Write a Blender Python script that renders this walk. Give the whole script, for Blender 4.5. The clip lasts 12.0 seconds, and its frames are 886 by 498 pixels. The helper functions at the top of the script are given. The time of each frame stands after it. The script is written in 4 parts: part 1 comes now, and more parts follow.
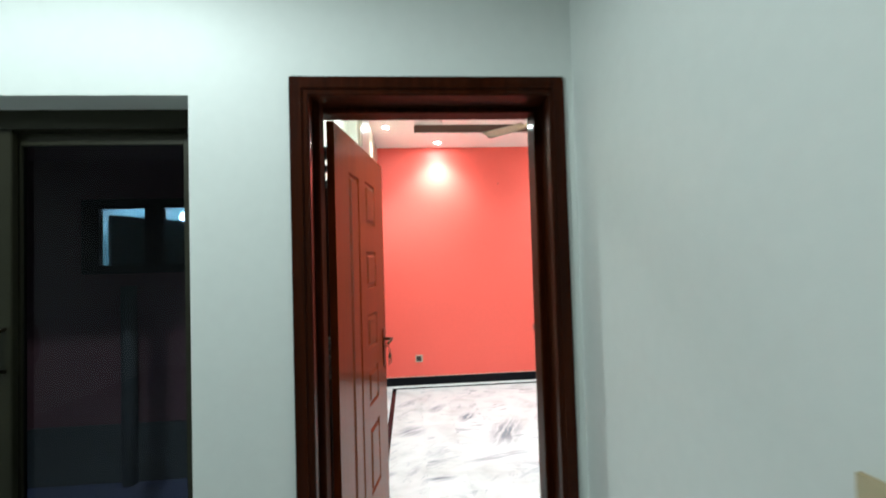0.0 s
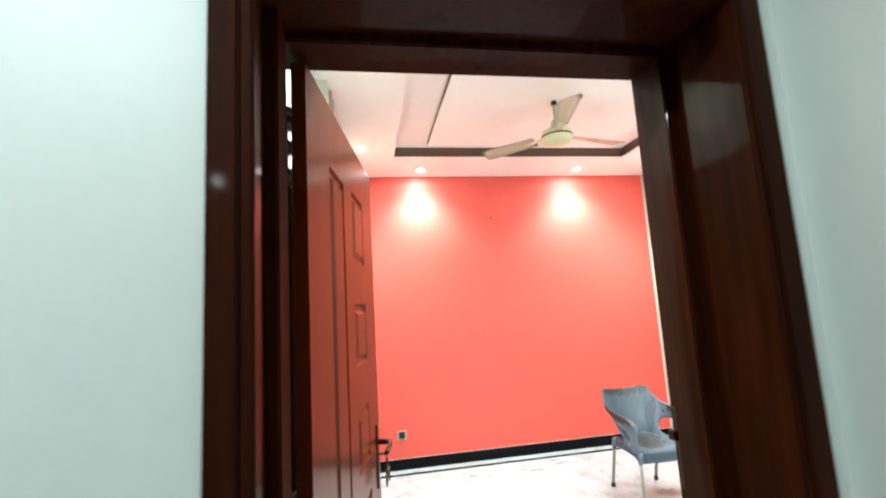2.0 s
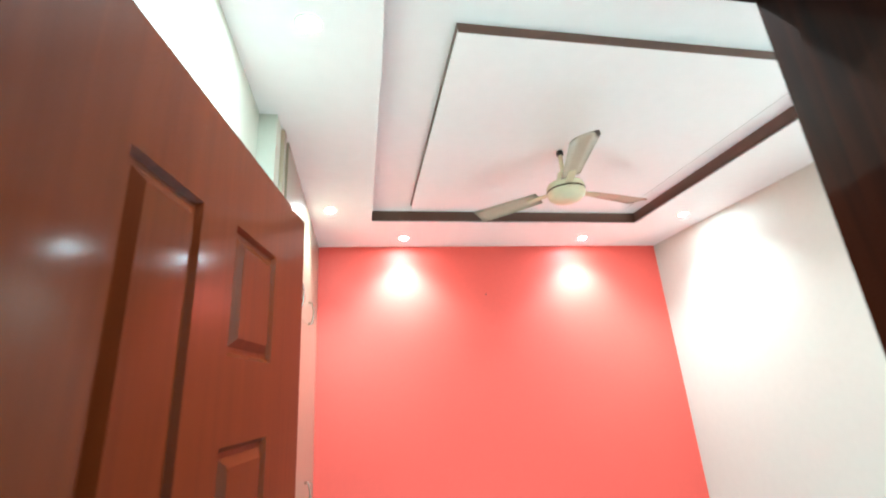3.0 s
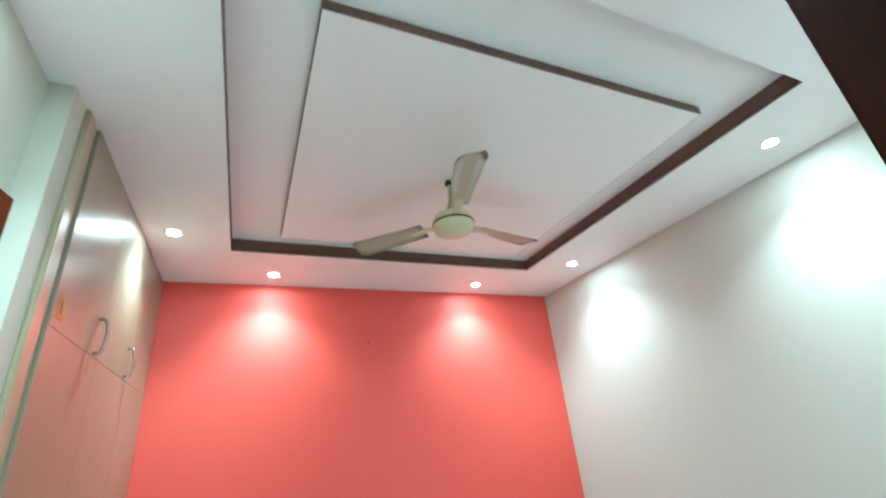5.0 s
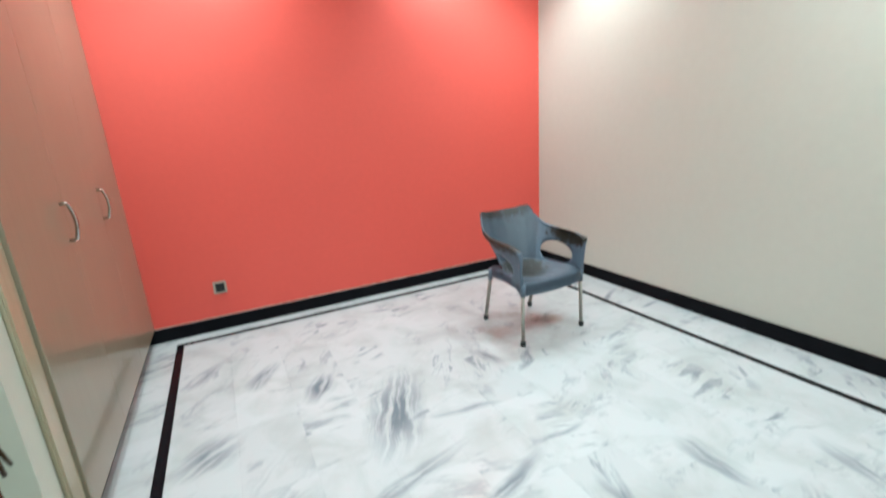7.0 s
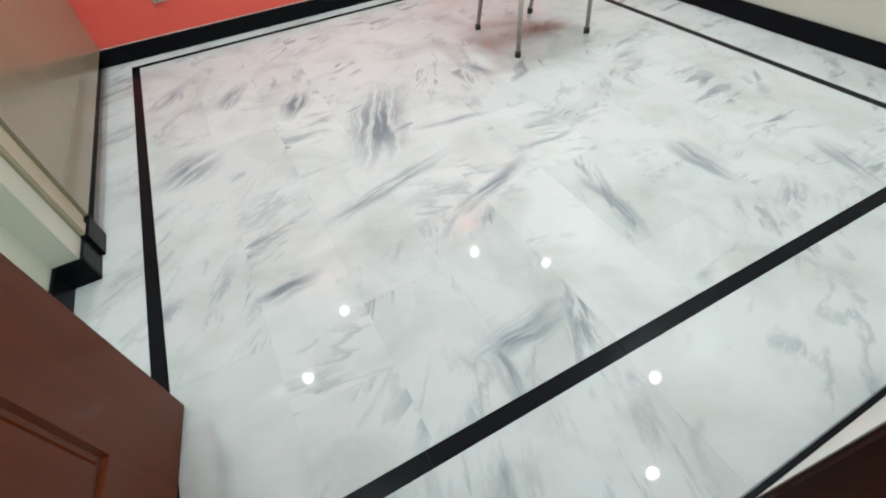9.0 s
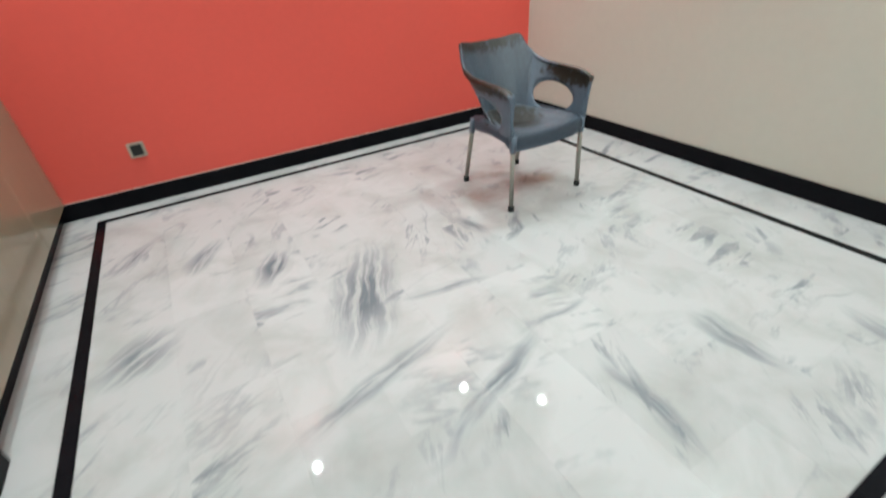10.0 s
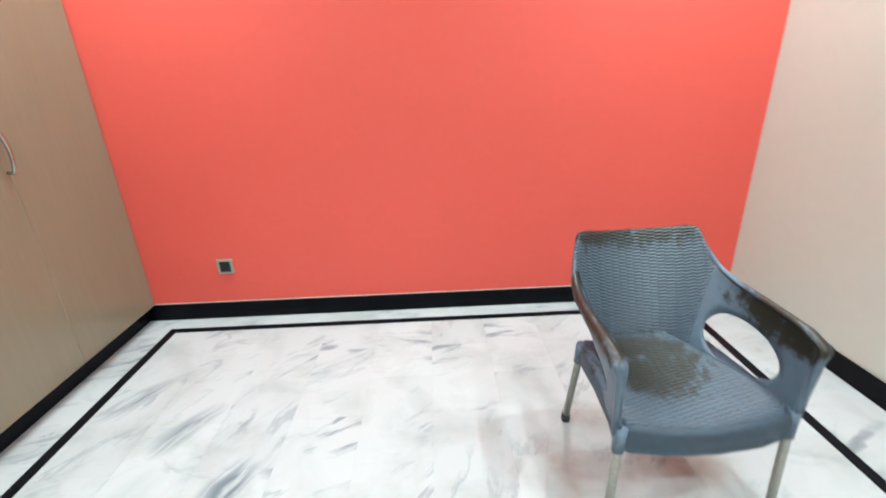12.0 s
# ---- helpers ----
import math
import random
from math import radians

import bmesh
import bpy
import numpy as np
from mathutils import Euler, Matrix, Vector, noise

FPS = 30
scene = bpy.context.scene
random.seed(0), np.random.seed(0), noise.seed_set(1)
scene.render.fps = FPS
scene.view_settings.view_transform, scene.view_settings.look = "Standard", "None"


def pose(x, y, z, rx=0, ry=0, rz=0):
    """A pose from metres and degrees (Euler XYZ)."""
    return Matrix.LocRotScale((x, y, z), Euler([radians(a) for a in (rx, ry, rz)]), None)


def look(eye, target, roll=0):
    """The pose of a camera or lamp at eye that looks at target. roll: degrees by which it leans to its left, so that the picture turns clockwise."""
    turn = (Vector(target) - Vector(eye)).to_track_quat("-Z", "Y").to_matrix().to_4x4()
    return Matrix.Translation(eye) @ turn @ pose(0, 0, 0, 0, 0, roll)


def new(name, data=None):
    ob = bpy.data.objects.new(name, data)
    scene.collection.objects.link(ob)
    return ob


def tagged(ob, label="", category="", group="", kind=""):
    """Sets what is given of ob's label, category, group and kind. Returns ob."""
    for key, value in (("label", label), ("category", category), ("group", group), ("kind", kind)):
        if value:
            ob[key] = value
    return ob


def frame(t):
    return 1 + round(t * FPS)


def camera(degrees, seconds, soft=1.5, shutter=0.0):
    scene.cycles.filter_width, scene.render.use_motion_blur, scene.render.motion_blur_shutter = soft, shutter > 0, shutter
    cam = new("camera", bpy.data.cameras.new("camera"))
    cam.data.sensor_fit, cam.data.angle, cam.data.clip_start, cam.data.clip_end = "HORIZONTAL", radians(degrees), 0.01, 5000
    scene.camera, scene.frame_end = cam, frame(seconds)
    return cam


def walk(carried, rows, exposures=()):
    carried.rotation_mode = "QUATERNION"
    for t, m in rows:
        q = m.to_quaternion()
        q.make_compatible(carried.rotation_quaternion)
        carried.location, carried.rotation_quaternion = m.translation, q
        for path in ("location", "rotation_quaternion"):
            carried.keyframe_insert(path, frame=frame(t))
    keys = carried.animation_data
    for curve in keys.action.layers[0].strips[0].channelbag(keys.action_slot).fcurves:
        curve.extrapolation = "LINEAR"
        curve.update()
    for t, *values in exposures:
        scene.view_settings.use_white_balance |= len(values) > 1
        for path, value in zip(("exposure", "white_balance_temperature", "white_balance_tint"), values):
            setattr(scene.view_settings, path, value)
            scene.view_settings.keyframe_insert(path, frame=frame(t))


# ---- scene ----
cam = camera(90.5, 12.0, soft=1.9, shutter=0.4)
PATH = [
    (0, (-2.998, -5.484, 1.505), (-2.848, -3.491, 1.565), -1.7),
    (0.5, (-3.101, -5.287, 1.459), (-3.032, -3.288, 1.455), -2.4),
    (1, (-3.182, -5.133, 1.524), (-3.151, -3.134, 1.573), -3.9),
    (1.5, (-3.211, -4.868, 1.531), (-3.003, -2.887, 1.717), -3.7),
    (2, (-3.186, -4.551, 1.552), (-2.849, -2.597, 1.813), -3.4),
    (2.5, (-3.067, -4.182, 1.583), (-2.716, -2.252, 1.973), -3.3),
    (2.7, (-3.043, -4.044, 1.607), (-2.682, -2.138, 2.093), -3.5),
    (4.3, (-2.818, -3.602, 1.713), (-2.335, -1.903, 2.651), -3.8),
    (4.5, (-2.788, -3.577, 1.691), (-2.192, -1.92, 2.639), -5.3),
    (5, (-2.758, -3.555, 1.657), (-1.982, -1.899, 2.468), -6.1),
    (5.5, (-2.744, -3.519, 1.603), (-1.843, -1.799, 2.082), -6.2),
    (6, (-2.795, -3.5, 1.48), (-1.871, -1.733, 1.634), -5.4),
    (6.5, (-2.805, -3.46, 1.418), (-1.893, -1.687, 1.252), -4.1),
    (7, (-2.785, -3.459, 1.326), (-1.938, -1.724, 0.806), -3.6),
    (7.5, (-2.806, -3.465, 1.269), (-2.028, -1.84, 0.401), -4.1),
    (7.7, (-2.82, -3.473, 1.261), (-2.062, -1.899, 0.287), -4.0),
    (9.3, (-2.701, -3.393, 1.071), (-2.176, -2.159, -0.413), -6.5),
    (9.5, (-2.691, -3.333, 1.095), (-2.084, -2.012, -0.279), -5.2),
    (10, (-2.598, -3.066, 1.147), (-1.801, -1.598, 0.047), -4.1),
    (10.5, (-2.47, -2.883, 1.189), (-1.541, -1.358, 0.289), -3.1),
    (11, (-2.174, -2.666, 1.209), (-1.524, -0.917, 0.488), -2.1),
    (11.5, (-1.955, -2.509, 1.279), (-1.61, -0.682, 0.543), -3.4),
    (12, (-1.739, -2.314, 1.271), (-1.703, -0.45, 0.545), -2.1),
]
EXPOSURES = [(0, 0.2, 6200, 6), (1.0, 0.45, 6400, 7), (2.0, 0.48, 6250, 4), (2.5, 0.48, 5650, -1), (2.7, 0.45, 5600, -1), (4.3, -0.44, 5250, -6),
             (5.0, -0.48, 5300, -6), (5.5, -0.54, 5400, -4), (6.0, -0.56, 5450, -4), (6.5, -0.52, 5750, 0), (7.0, -0.38, 5900, 2), (7.7, -0.48, 6100, 4),
             (9.5, -0.56, 6300, 6), (10.5, -0.68, 6450, 8), (11.0, -0.42, 6450, 8), (12, -0.08, 6000, 3)]
walk(cam, [(t, look(eye, target, roll)) for t, eye, target, roll in PATH], EXPOSURES)

# ---- light ----
CEIL = 2.950          # underside of the dropped ceiling border
LAMPS = [(-2.63, -0.235), (-0.92, -0.235), (-3.22, -0.84), (-0.295, -0.83),
         (-3.19, -2.56), (-0.295, -2.52), (-2.63, -3.12), (-0.94, -3.12)]
HALL_LAMPS = [(-4.25, -5.10, 128), (-5.9, -5.9, 14), (-4.6, -7.6, 8)]
HALL_CEIL = 2.95

world = bpy.data.worlds.new("night")
scene.world = world
world.use_nodes = True
world.node_tree.nodes["Background"].inputs["Color"].default_value = (0.10, 0.14, 0.30, 1)
world.node_tree.nodes["Background"].inputs["Strength"].default_value = 0.20


def spot(name, x, y, z, watts, degrees, blend, colour, radius=0.016):
    data = bpy.data.lights.new(name, "SPOT")
    data.energy, data.spot_size, data.spot_blend = watts, radians(degrees), blend
    data.color, data.shadow_soft_size = colour, radius
    ob = new(name, data)
    ob.matrix_world = pose(x, y, z)
    return ob


for lx, ly in LAMPS:
    spot("downlight_beam", lx, ly, CEIL - 0.036, 114, 121, 1.0, (0.88, 1.0, 0.975), 0.028)
for lx, ly, watts in HALL_LAMPS:
    spot("hall_beam", lx, ly, HALL_CEIL - 0.06, watts * 0.62, 174, 0.4, (0.885, 1.0, 0.975), 0.05)
yard_glow = bpy.data.lights.new("bathroom_bulb", "POINT")
yard_glow.energy, yard_glow.color, yard_glow.shadow_soft_size = 22, (0.75, 1.0, 1.0), 0.06
new("bathroom_bulb", yard_glow).location = (-5.18, -1.00, 2.02)


# ---- materials ----
def material(name, base, rough=0.5, metal=0.0, vary=0.06, scale=6.0, bump=0.0, bump_scale=150.0, coat=0.0, spec=0.5):
    """A plain surface with soft large stains, fine mottling and a fine relief."""
    mat = bpy.data.materials.new(name)
    mat.use_nodes = True
    nt = mat.node_tree
    bsdf = nt.nodes["Principled BSDF"]
    bsdf.inputs["Roughness"].default_value = rough
    bsdf.inputs["Metallic"].default_value = metal
    bsdf.inputs["Coat Weight"].default_value = coat
    bsdf.inputs["Specular IOR Level"].default_value = spec
    geo = nt.nodes.new("ShaderNodeNewGeometry")
    big = nt.nodes.new("ShaderNodeTexNoise")
    big.inputs["Scale"].default_value, big.inputs["Detail"].default_value = scale / 5, 4
    fine = nt.nodes.new("ShaderNodeTexNoise")
    fine.inputs["Scale"].default_value, fine.inputs["Detail"].default_value = scale * 5, 5
    for n in (big, fine):
        nt.links.new(geo.outputs["Position"], n.inputs["Vector"])
    mix = nt.nodes.new("ShaderNodeMath")
    mix.operation = "ADD"
    nt.links.new(big.outputs["Fac"], mix.inputs[0])
    nt.links.new(fine.outputs["Fac"], mix.inputs[1])
    ramp = nt.nodes.new("ShaderNodeMapRange")
    ramp.inputs["From Min"].default_value, ramp.inputs["From Max"].default_value = 0.6, 1.4
    ramp.inputs["To Min"].default_value, ramp.inputs["To Max"].default_value = 1 - vary, 1 + vary
    nt.links.new(mix.outputs[0], ramp.inputs["Value"])
    tint = nt.nodes.new("ShaderNodeVectorMath")
    tint.operation = "SCALE"
    tint.inputs[0].default_value = base
    nt.links.new(ramp.outputs[0], tint.inputs["Scale"])
    nt.links.new(tint.outputs[0], bsdf.inputs["Base Color"])
    if bump:
        grain = nt.nodes.new("ShaderNodeTexNoise")
        grain.inputs["Scale"].default_value, grain.inputs["Detail"].default_value = bump_scale, 3
        nt.links.new(geo.outputs["Position"], grain.inputs["Vector"])
        b = nt.nodes.new("ShaderNodeBump")
        b.inputs["Strength"].default_value, b.inputs["Distance"].default_value = bump, 0.002
        nt.links.new(grain.outputs["Fac"], b.inputs["Height"])
        nt.links.new(b.outputs[0], bsdf.inputs["Normal"])
    return mat


def wood(name, dark, light, rough, grain=(40, 40, 2.2), coat=0.0, contrast=1.0, bump=0.1, spec=0.5, coat_rough=0.1):
    """Straight-grained wood, its grain along the object's z."""
    mat = bpy.data.materials.new(name)
    mat.use_nodes = True
    nt = mat.node_tree
    bsdf = nt.nodes["Principled BSDF"]
    bsdf.inputs["Roughness"].default_value = rough
    bsdf.inputs["Coat Weight"].default_value = coat
    bsdf.inputs["Coat Roughness"].default_value = coat_rough
    bsdf.inputs["Specular IOR Level"].default_value = spec
    co = nt.nodes.new("ShaderNodeTexCoord")
    mp = nt.nodes.new("ShaderNodeMapping")
    mp.inputs["Scale"].default_value = grain
    nt.links.new(co.outputs["Object"], mp.inputs["Vector"])
    n1 = nt.nodes.new("ShaderNodeTexNoise")
    n1.inputs["Scale"].default_value, n1.inputs["Detail"].default_value, n1.inputs["Distortion"].default_value = 1.0, 7, 0.6
    nt.links.new(mp.outputs[0], n1.inputs["Vector"])
    mp2 = nt.nodes.new("ShaderNodeMapping")
    mp2.inputs["Scale"].default_value = (5, 5, 0.6)
    nt.links.new(co.outputs["Object"], mp2.inputs["Vector"])
    n2 = nt.nodes.new("ShaderNodeTexNoise")
    n2.inputs["Scale"].default_value, n2.inputs["Detail"].default_value = 1.0, 3
    nt.links.new(mp2.outputs[0], n2.inputs["Vector"])
    add = nt.nodes.new("ShaderNodeMath")
    add.operation = "MULTIPLY_ADD"
    add.inputs[1].default_value = 0.6
    nt.links.new(n1.outputs["Fac"], add.inputs[0])
    sc = nt.nodes.new("ShaderNodeMath")
    sc.operation = "MULTIPLY"
    sc.inputs[1].default_value = 0.4
    nt.links.new(n2.outputs["Fac"], sc.inputs[0])
    nt.links.new(sc.outputs[0], add.inputs[2])
    ramp = nt.nodes.new("ShaderNodeValToRGB")
    ramp.color_ramp.elements[0].position, ramp.color_ramp.elements[1].position = 0.5 - 0.2 / contrast, 0.5 + 0.2 / contrast
    ramp.color_ramp.elements[0].color, ramp.color_ramp.elements[1].color = (*dark, 1), (*light, 1)
    nt.links.new(add.outputs[0], ramp.inputs["Fac"])
    nt.links.new(ramp.outputs[0], bsdf.inputs["Base Color"])
    b = nt.nodes.new("ShaderNodeBump")
    b.inputs["Strength"].default_value, b.inputs["Distance"].default_value = bump, 0.001
    nt.links.new(n1.outputs["Fac"], b.inputs["Height"])
    nt.links.new(b.outputs[0], bsdf.inputs["Normal"])
    return mat


# bold veins of the bedroom floor: x, y, half length, half width, direction in degrees, strength
BOLD_VEINS = [(-2.20, -1.62, 0.30, 0.11, 66, 1.0), (-2.34, -2.09, 0.29, 0.035, 16, 0.85), (-2.03, -2.315, 0.27, 0.032, 24, 0.9),
              (-1.69, -2.63, 0.17, 0.03, 85, 0.75), (-1.235, -2.62, 0.15, 0.05, 92, 0.7), (-0.81, -2.90, 0.15, 0.045, 75, 0.7),
              (-2.49, -1.20, 0.13, 0.065, 57, 1.0), (-2.76, -0.90, 0.13, 0.055, 60, 0.8), (-3.03, -1.50, 0.13, 0.09, 40, 0.85),
              (-2.84, -2.387, 0.10, 0.035, 5, 0.95), (-3.07, -0.70, 0.15, 0.04, 54, 0.8), (-2.28, -2.90, 0.15, 0.045, 10, 0.85),
              (-2.37, -2.97, 0.11, 0.028, 80, 0.8), (-1.91, -1.79, 0.15, 0.025, -13, 0.75), (-1.64, -2.165, 0.14, 0.018, 0, 0.7),
              (-1.53, -1.42, 0.11, 0.035, -80, 0.7)]


def marble(name):
    """Polished white marble; every slab takes its own piece of the block by its random number."""
    mat = bpy.data.materials.new(name)
    mat.use_nodes = True
    nt = mat.node_tree
    N, L = nt.nodes.new, nt.links.new
    bsdf = nt.nodes["Principled BSDF"]
    bsdf.inputs["Roughness"].default_value = 0.13
    bsdf.inputs["Specular IOR Level"].default_value = 0.28
    geo, info = N("ShaderNodeNewGeometry"), N("ShaderNodeObjectInfo")
    off = N("ShaderNodeVectorMath")
    off.operation = "SCALE"
    off.inputs[0].default_value = (37.0, 91.0, 53.0)
    L(info.outputs["Random"], off.inputs["Scale"])
    # each slab lies turned a little in its own way
    spin = N("ShaderNodeMath")
    spin.operation = "MULTIPLY"
    spin.inputs[1].default_value = 47.3
    L(info.outputs["Random"], spin.inputs[0])
    wrap = N("ShaderNodeMath")
    wrap.operation = "FRACT"
    L(spin.outputs[0], wrap.inputs[0])
    angle = N("ShaderNodeMapRange")
    angle.inputs["To Min"].default_value, angle.inputs["To Max"].default_value = radians(-48), radians(42)
    L(wrap.outputs[0], angle.inputs["Value"])
    turn = N("ShaderNodeVectorRotate")
    turn.rotation_type = "Z_AXIS"
    L(geo.outputs["Position"], turn.inputs["Vector"])
    L(angle.outputs[0], turn.inputs["Angle"])
    pos = N("ShaderNodeVectorMath")
    L(turn.outputs[0], pos.inputs[0])
    L(off.outputs[0], pos.inputs[1])

    def turned(angle, sx, sy):
        mp = N("ShaderNodeMapping")
        mp.vector_type = "TEXTURE"
        mp.inputs["Rotation"].default_value = (0, 0, radians(angle))
        mp.inputs["Scale"].default_value = (1 / sx, 1 / sy, 1)
        L(pos.outputs[0], mp.inputs["Vector"])
        return mp.outputs[0]

    def noise_of(vec, scale, detail, dist=0.0, rough=0.55):
        n = N("ShaderNodeTexNoise")
        n.inputs["Scale"].default_value, n.inputs["Detail"].default_value = scale, detail
        n.inputs["Distortion"].default_value, n.inputs["Roughness"].default_value = dist, rough
        L(vec, n.inputs["Vector"])
        return n.outputs["Fac"]

    def ramp_of(fac, stops):
        r = N("ShaderNodeValToRGB")
        while len(r.color_ramp.elements) < len(stops):
            r.color_ramp.elements.new(0.5)
        for e, (at, c) in zip(r.color_ramp.elements, stops):
            e.position, e.color = at, (c, c, c, 1)
        L(fac, r.inputs["Fac"])
        return r.outputs[0]

    def times(a, b):
        m = N("ShaderNodeMath")
        m.operation = "MULTIPLY"
        L(a, m.inputs[0])
        L(b, m.inputs[1])
        return m.outputs[0]

    strokes = ramp_of(noise_of(turned(28, 1.6, 6.8), 2.3, 9, 0.5, 0.62), [(0.0, 0.85), (0.41, 0.68), (0.455, 0.35), (0.49, 0)])
    where = ramp_of(noise_of(turned(20, 1.3, 1.9), 1.9, 5, 0.3), [(0.52, 0), (0.66, 1)])
    thin = ramp_of(noise_of(turned(28, 1.0, 2.6), 1.6, 6, 0.25), [(0.475, 0), (0.497, 1), (0.503, 1), (0.53, 0)])
    where2 = ramp_of(noise_of(turned(0, 1, 1), 2.3, 3), [(0.50, 0), (0.64, 0.35)])
    cloud = ramp_of(noise_of(geo.outputs["Position"], 3.6, 9, 0.5), [(0.30, 0.75), (0.55, 0)])
    veins = N("ShaderNodeMath")
    veins.operation = "MAXIMUM"
    L(times(strokes, where), veins.inputs[0])
    L(times(thin, where2), veins.inputs[1])

    # the bold veins of single slabs, frayed along their length
    fray = N("ShaderNodeTexNoise")
    fray.inputs["Scale"].default_value, fray.inputs["Detail"].default_value = 4.5, 2.5
    L(geo.outputs["Position"], fray.inputs["Vector"])
    bend = N("ShaderNodeVectorMath")
    bend.operation = "MULTIPLY_ADD"
    bend.inputs[1].default_value, bend.inputs[2].default_value = (0.085, 0.085, 0), (-0.0425, -0.0425, 0)
    L(fray.outputs["Color"], bend.inputs[0])
    bent = N("ShaderNodeVectorMath")
    L(geo.outputs["Position"], bent.inputs[0])
    L(bend.outputs[0], bent.inputs[1])
    bold = veins.outputs[0]
    for x, y, half_length, half_width, angle, strength in BOLD_VEINS:
        mp = N("ShaderNodeMapping")
        mp.vector_type = "TEXTURE"
        mp.inputs["Location"].default_value = (x, y, 0)
        mp.inputs["Rotation"].default_value = (0, 0, radians(angle))
        mp.inputs["Scale"].default_value = (half_length * 1.35, half_width * 1.5, 1)
        L(bent.outputs[0], mp.inputs["Vector"])
        far = N("ShaderNodeVectorMath")
        far.operation = "LENGTH"
        L(mp.outputs[0], far.inputs[0])
        fade = N("ShaderNodeMapRange")
        fade.inputs["From Min"].default_value, fade.inputs["From Max"].default_value = 1.0, 0.25
        fade.inputs["To Max"].default_value = strength
        L(far.outputs["Value"], fade.inputs["Value"])
        fibre = N("ShaderNodeMapping")
        fibre.inputs["Location"].default_value = (x * 31, y * 17, 0)
        fibre.inputs["Scale"].default_value = (half_length * 5, half_width * 50, 1)
        L(mp.outputs[0], fibre.inputs["Vector"])
        streaks = ramp_of(noise_of(fibre.outputs[0], 1.0, 4, 0.1), [(0.38, 0.16), (0.56, 0.95)])
        top = N("ShaderNodeMath")
        top.operation = "MAXIMUM"
        L(bold, top.inputs[0])
        L(times(fade.outputs[0], streaks), top.inputs[1])
        bold = top.outputs[0]
    base = N("ShaderNodeMix")
    base.data_type = "RGBA"
    base.inputs["A"].default_value, base.inputs["B"].default_value = (0.470, 0.475, 0.482, 1), (0.345, 0.353, 0.342, 1)
    L(cloud, base.inputs["Factor"])
    tone = N("ShaderNodeMapRange")
    tone.inputs["To Min"].default_value, tone.inputs["To Max"].default_value = 0.95, 1.03
    L(wrap.outputs[0], tone.inputs["Value"])
    slab_tone = N("ShaderNodeVectorMath")
    slab_tone.operation = "SCALE"
    L(base.outputs["Result"], slab_tone.inputs[0])
    L(tone.outputs[0], slab_tone.inputs["Scale"])
    out = N("ShaderNodeMix")
    out.data_type = "RGBA"
    out.inputs["B"].default_value = (0.138, 0.162, 0.186, 1)
    L(bold, out.inputs["Factor"])
    L(slab_tone.outputs[0], out.inputs["A"])
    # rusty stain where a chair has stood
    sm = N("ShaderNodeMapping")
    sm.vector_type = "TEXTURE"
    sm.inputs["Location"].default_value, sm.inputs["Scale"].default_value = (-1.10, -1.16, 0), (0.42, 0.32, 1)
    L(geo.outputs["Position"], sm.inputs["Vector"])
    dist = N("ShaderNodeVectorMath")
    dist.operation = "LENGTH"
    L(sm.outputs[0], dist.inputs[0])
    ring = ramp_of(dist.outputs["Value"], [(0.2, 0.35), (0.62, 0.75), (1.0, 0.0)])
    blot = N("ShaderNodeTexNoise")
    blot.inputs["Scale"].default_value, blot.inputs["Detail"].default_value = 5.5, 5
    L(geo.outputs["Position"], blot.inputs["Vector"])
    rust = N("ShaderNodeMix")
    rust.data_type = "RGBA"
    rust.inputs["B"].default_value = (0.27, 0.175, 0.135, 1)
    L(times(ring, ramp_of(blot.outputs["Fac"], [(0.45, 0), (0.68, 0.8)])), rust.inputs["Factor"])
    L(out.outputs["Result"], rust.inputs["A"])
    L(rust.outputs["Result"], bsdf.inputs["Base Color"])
    r = N("ShaderNodeMapRange")
    r.inputs["To Min"].default_value, r.inputs["To Max"].default_value = 0.010, 0.040
    L(noise_of(turned(0, 1, 1), 5, 5), r.inputs["Value"])
    L(r.outputs[0], bsdf.inputs["Roughness"])
    return mat


def glow(name, colour, strength):
    mat = bpy.data.materials.new(name)
    mat.use_nodes = True
    bsdf = mat.node_tree.nodes["Principled BSDF"]
    bsdf.inputs["Base Color"].default_value = (0.9, 0.9, 0.9, 1)
    bsdf.inputs["Emission Color"].default_value = (*colour, 1)
    bsdf.inputs["Emission Strength"].default_value = strength
    return mat


def glass(name, colour, rough=0.0, ior=1.45):
    mat = bpy.data.materials.new(name)
    mat.use_nodes = True
    bsdf = mat.node_tree.nodes["Principled BSDF"]
    bsdf.inputs["Base Color"].default_value = (*colour, 1)
    bsdf.inputs["Transmission Weight"].default_value = 1.0
    bsdf.inputs["Roughness"].default_value = rough
    bsdf.inputs["IOR"].default_value = ior
    return mat


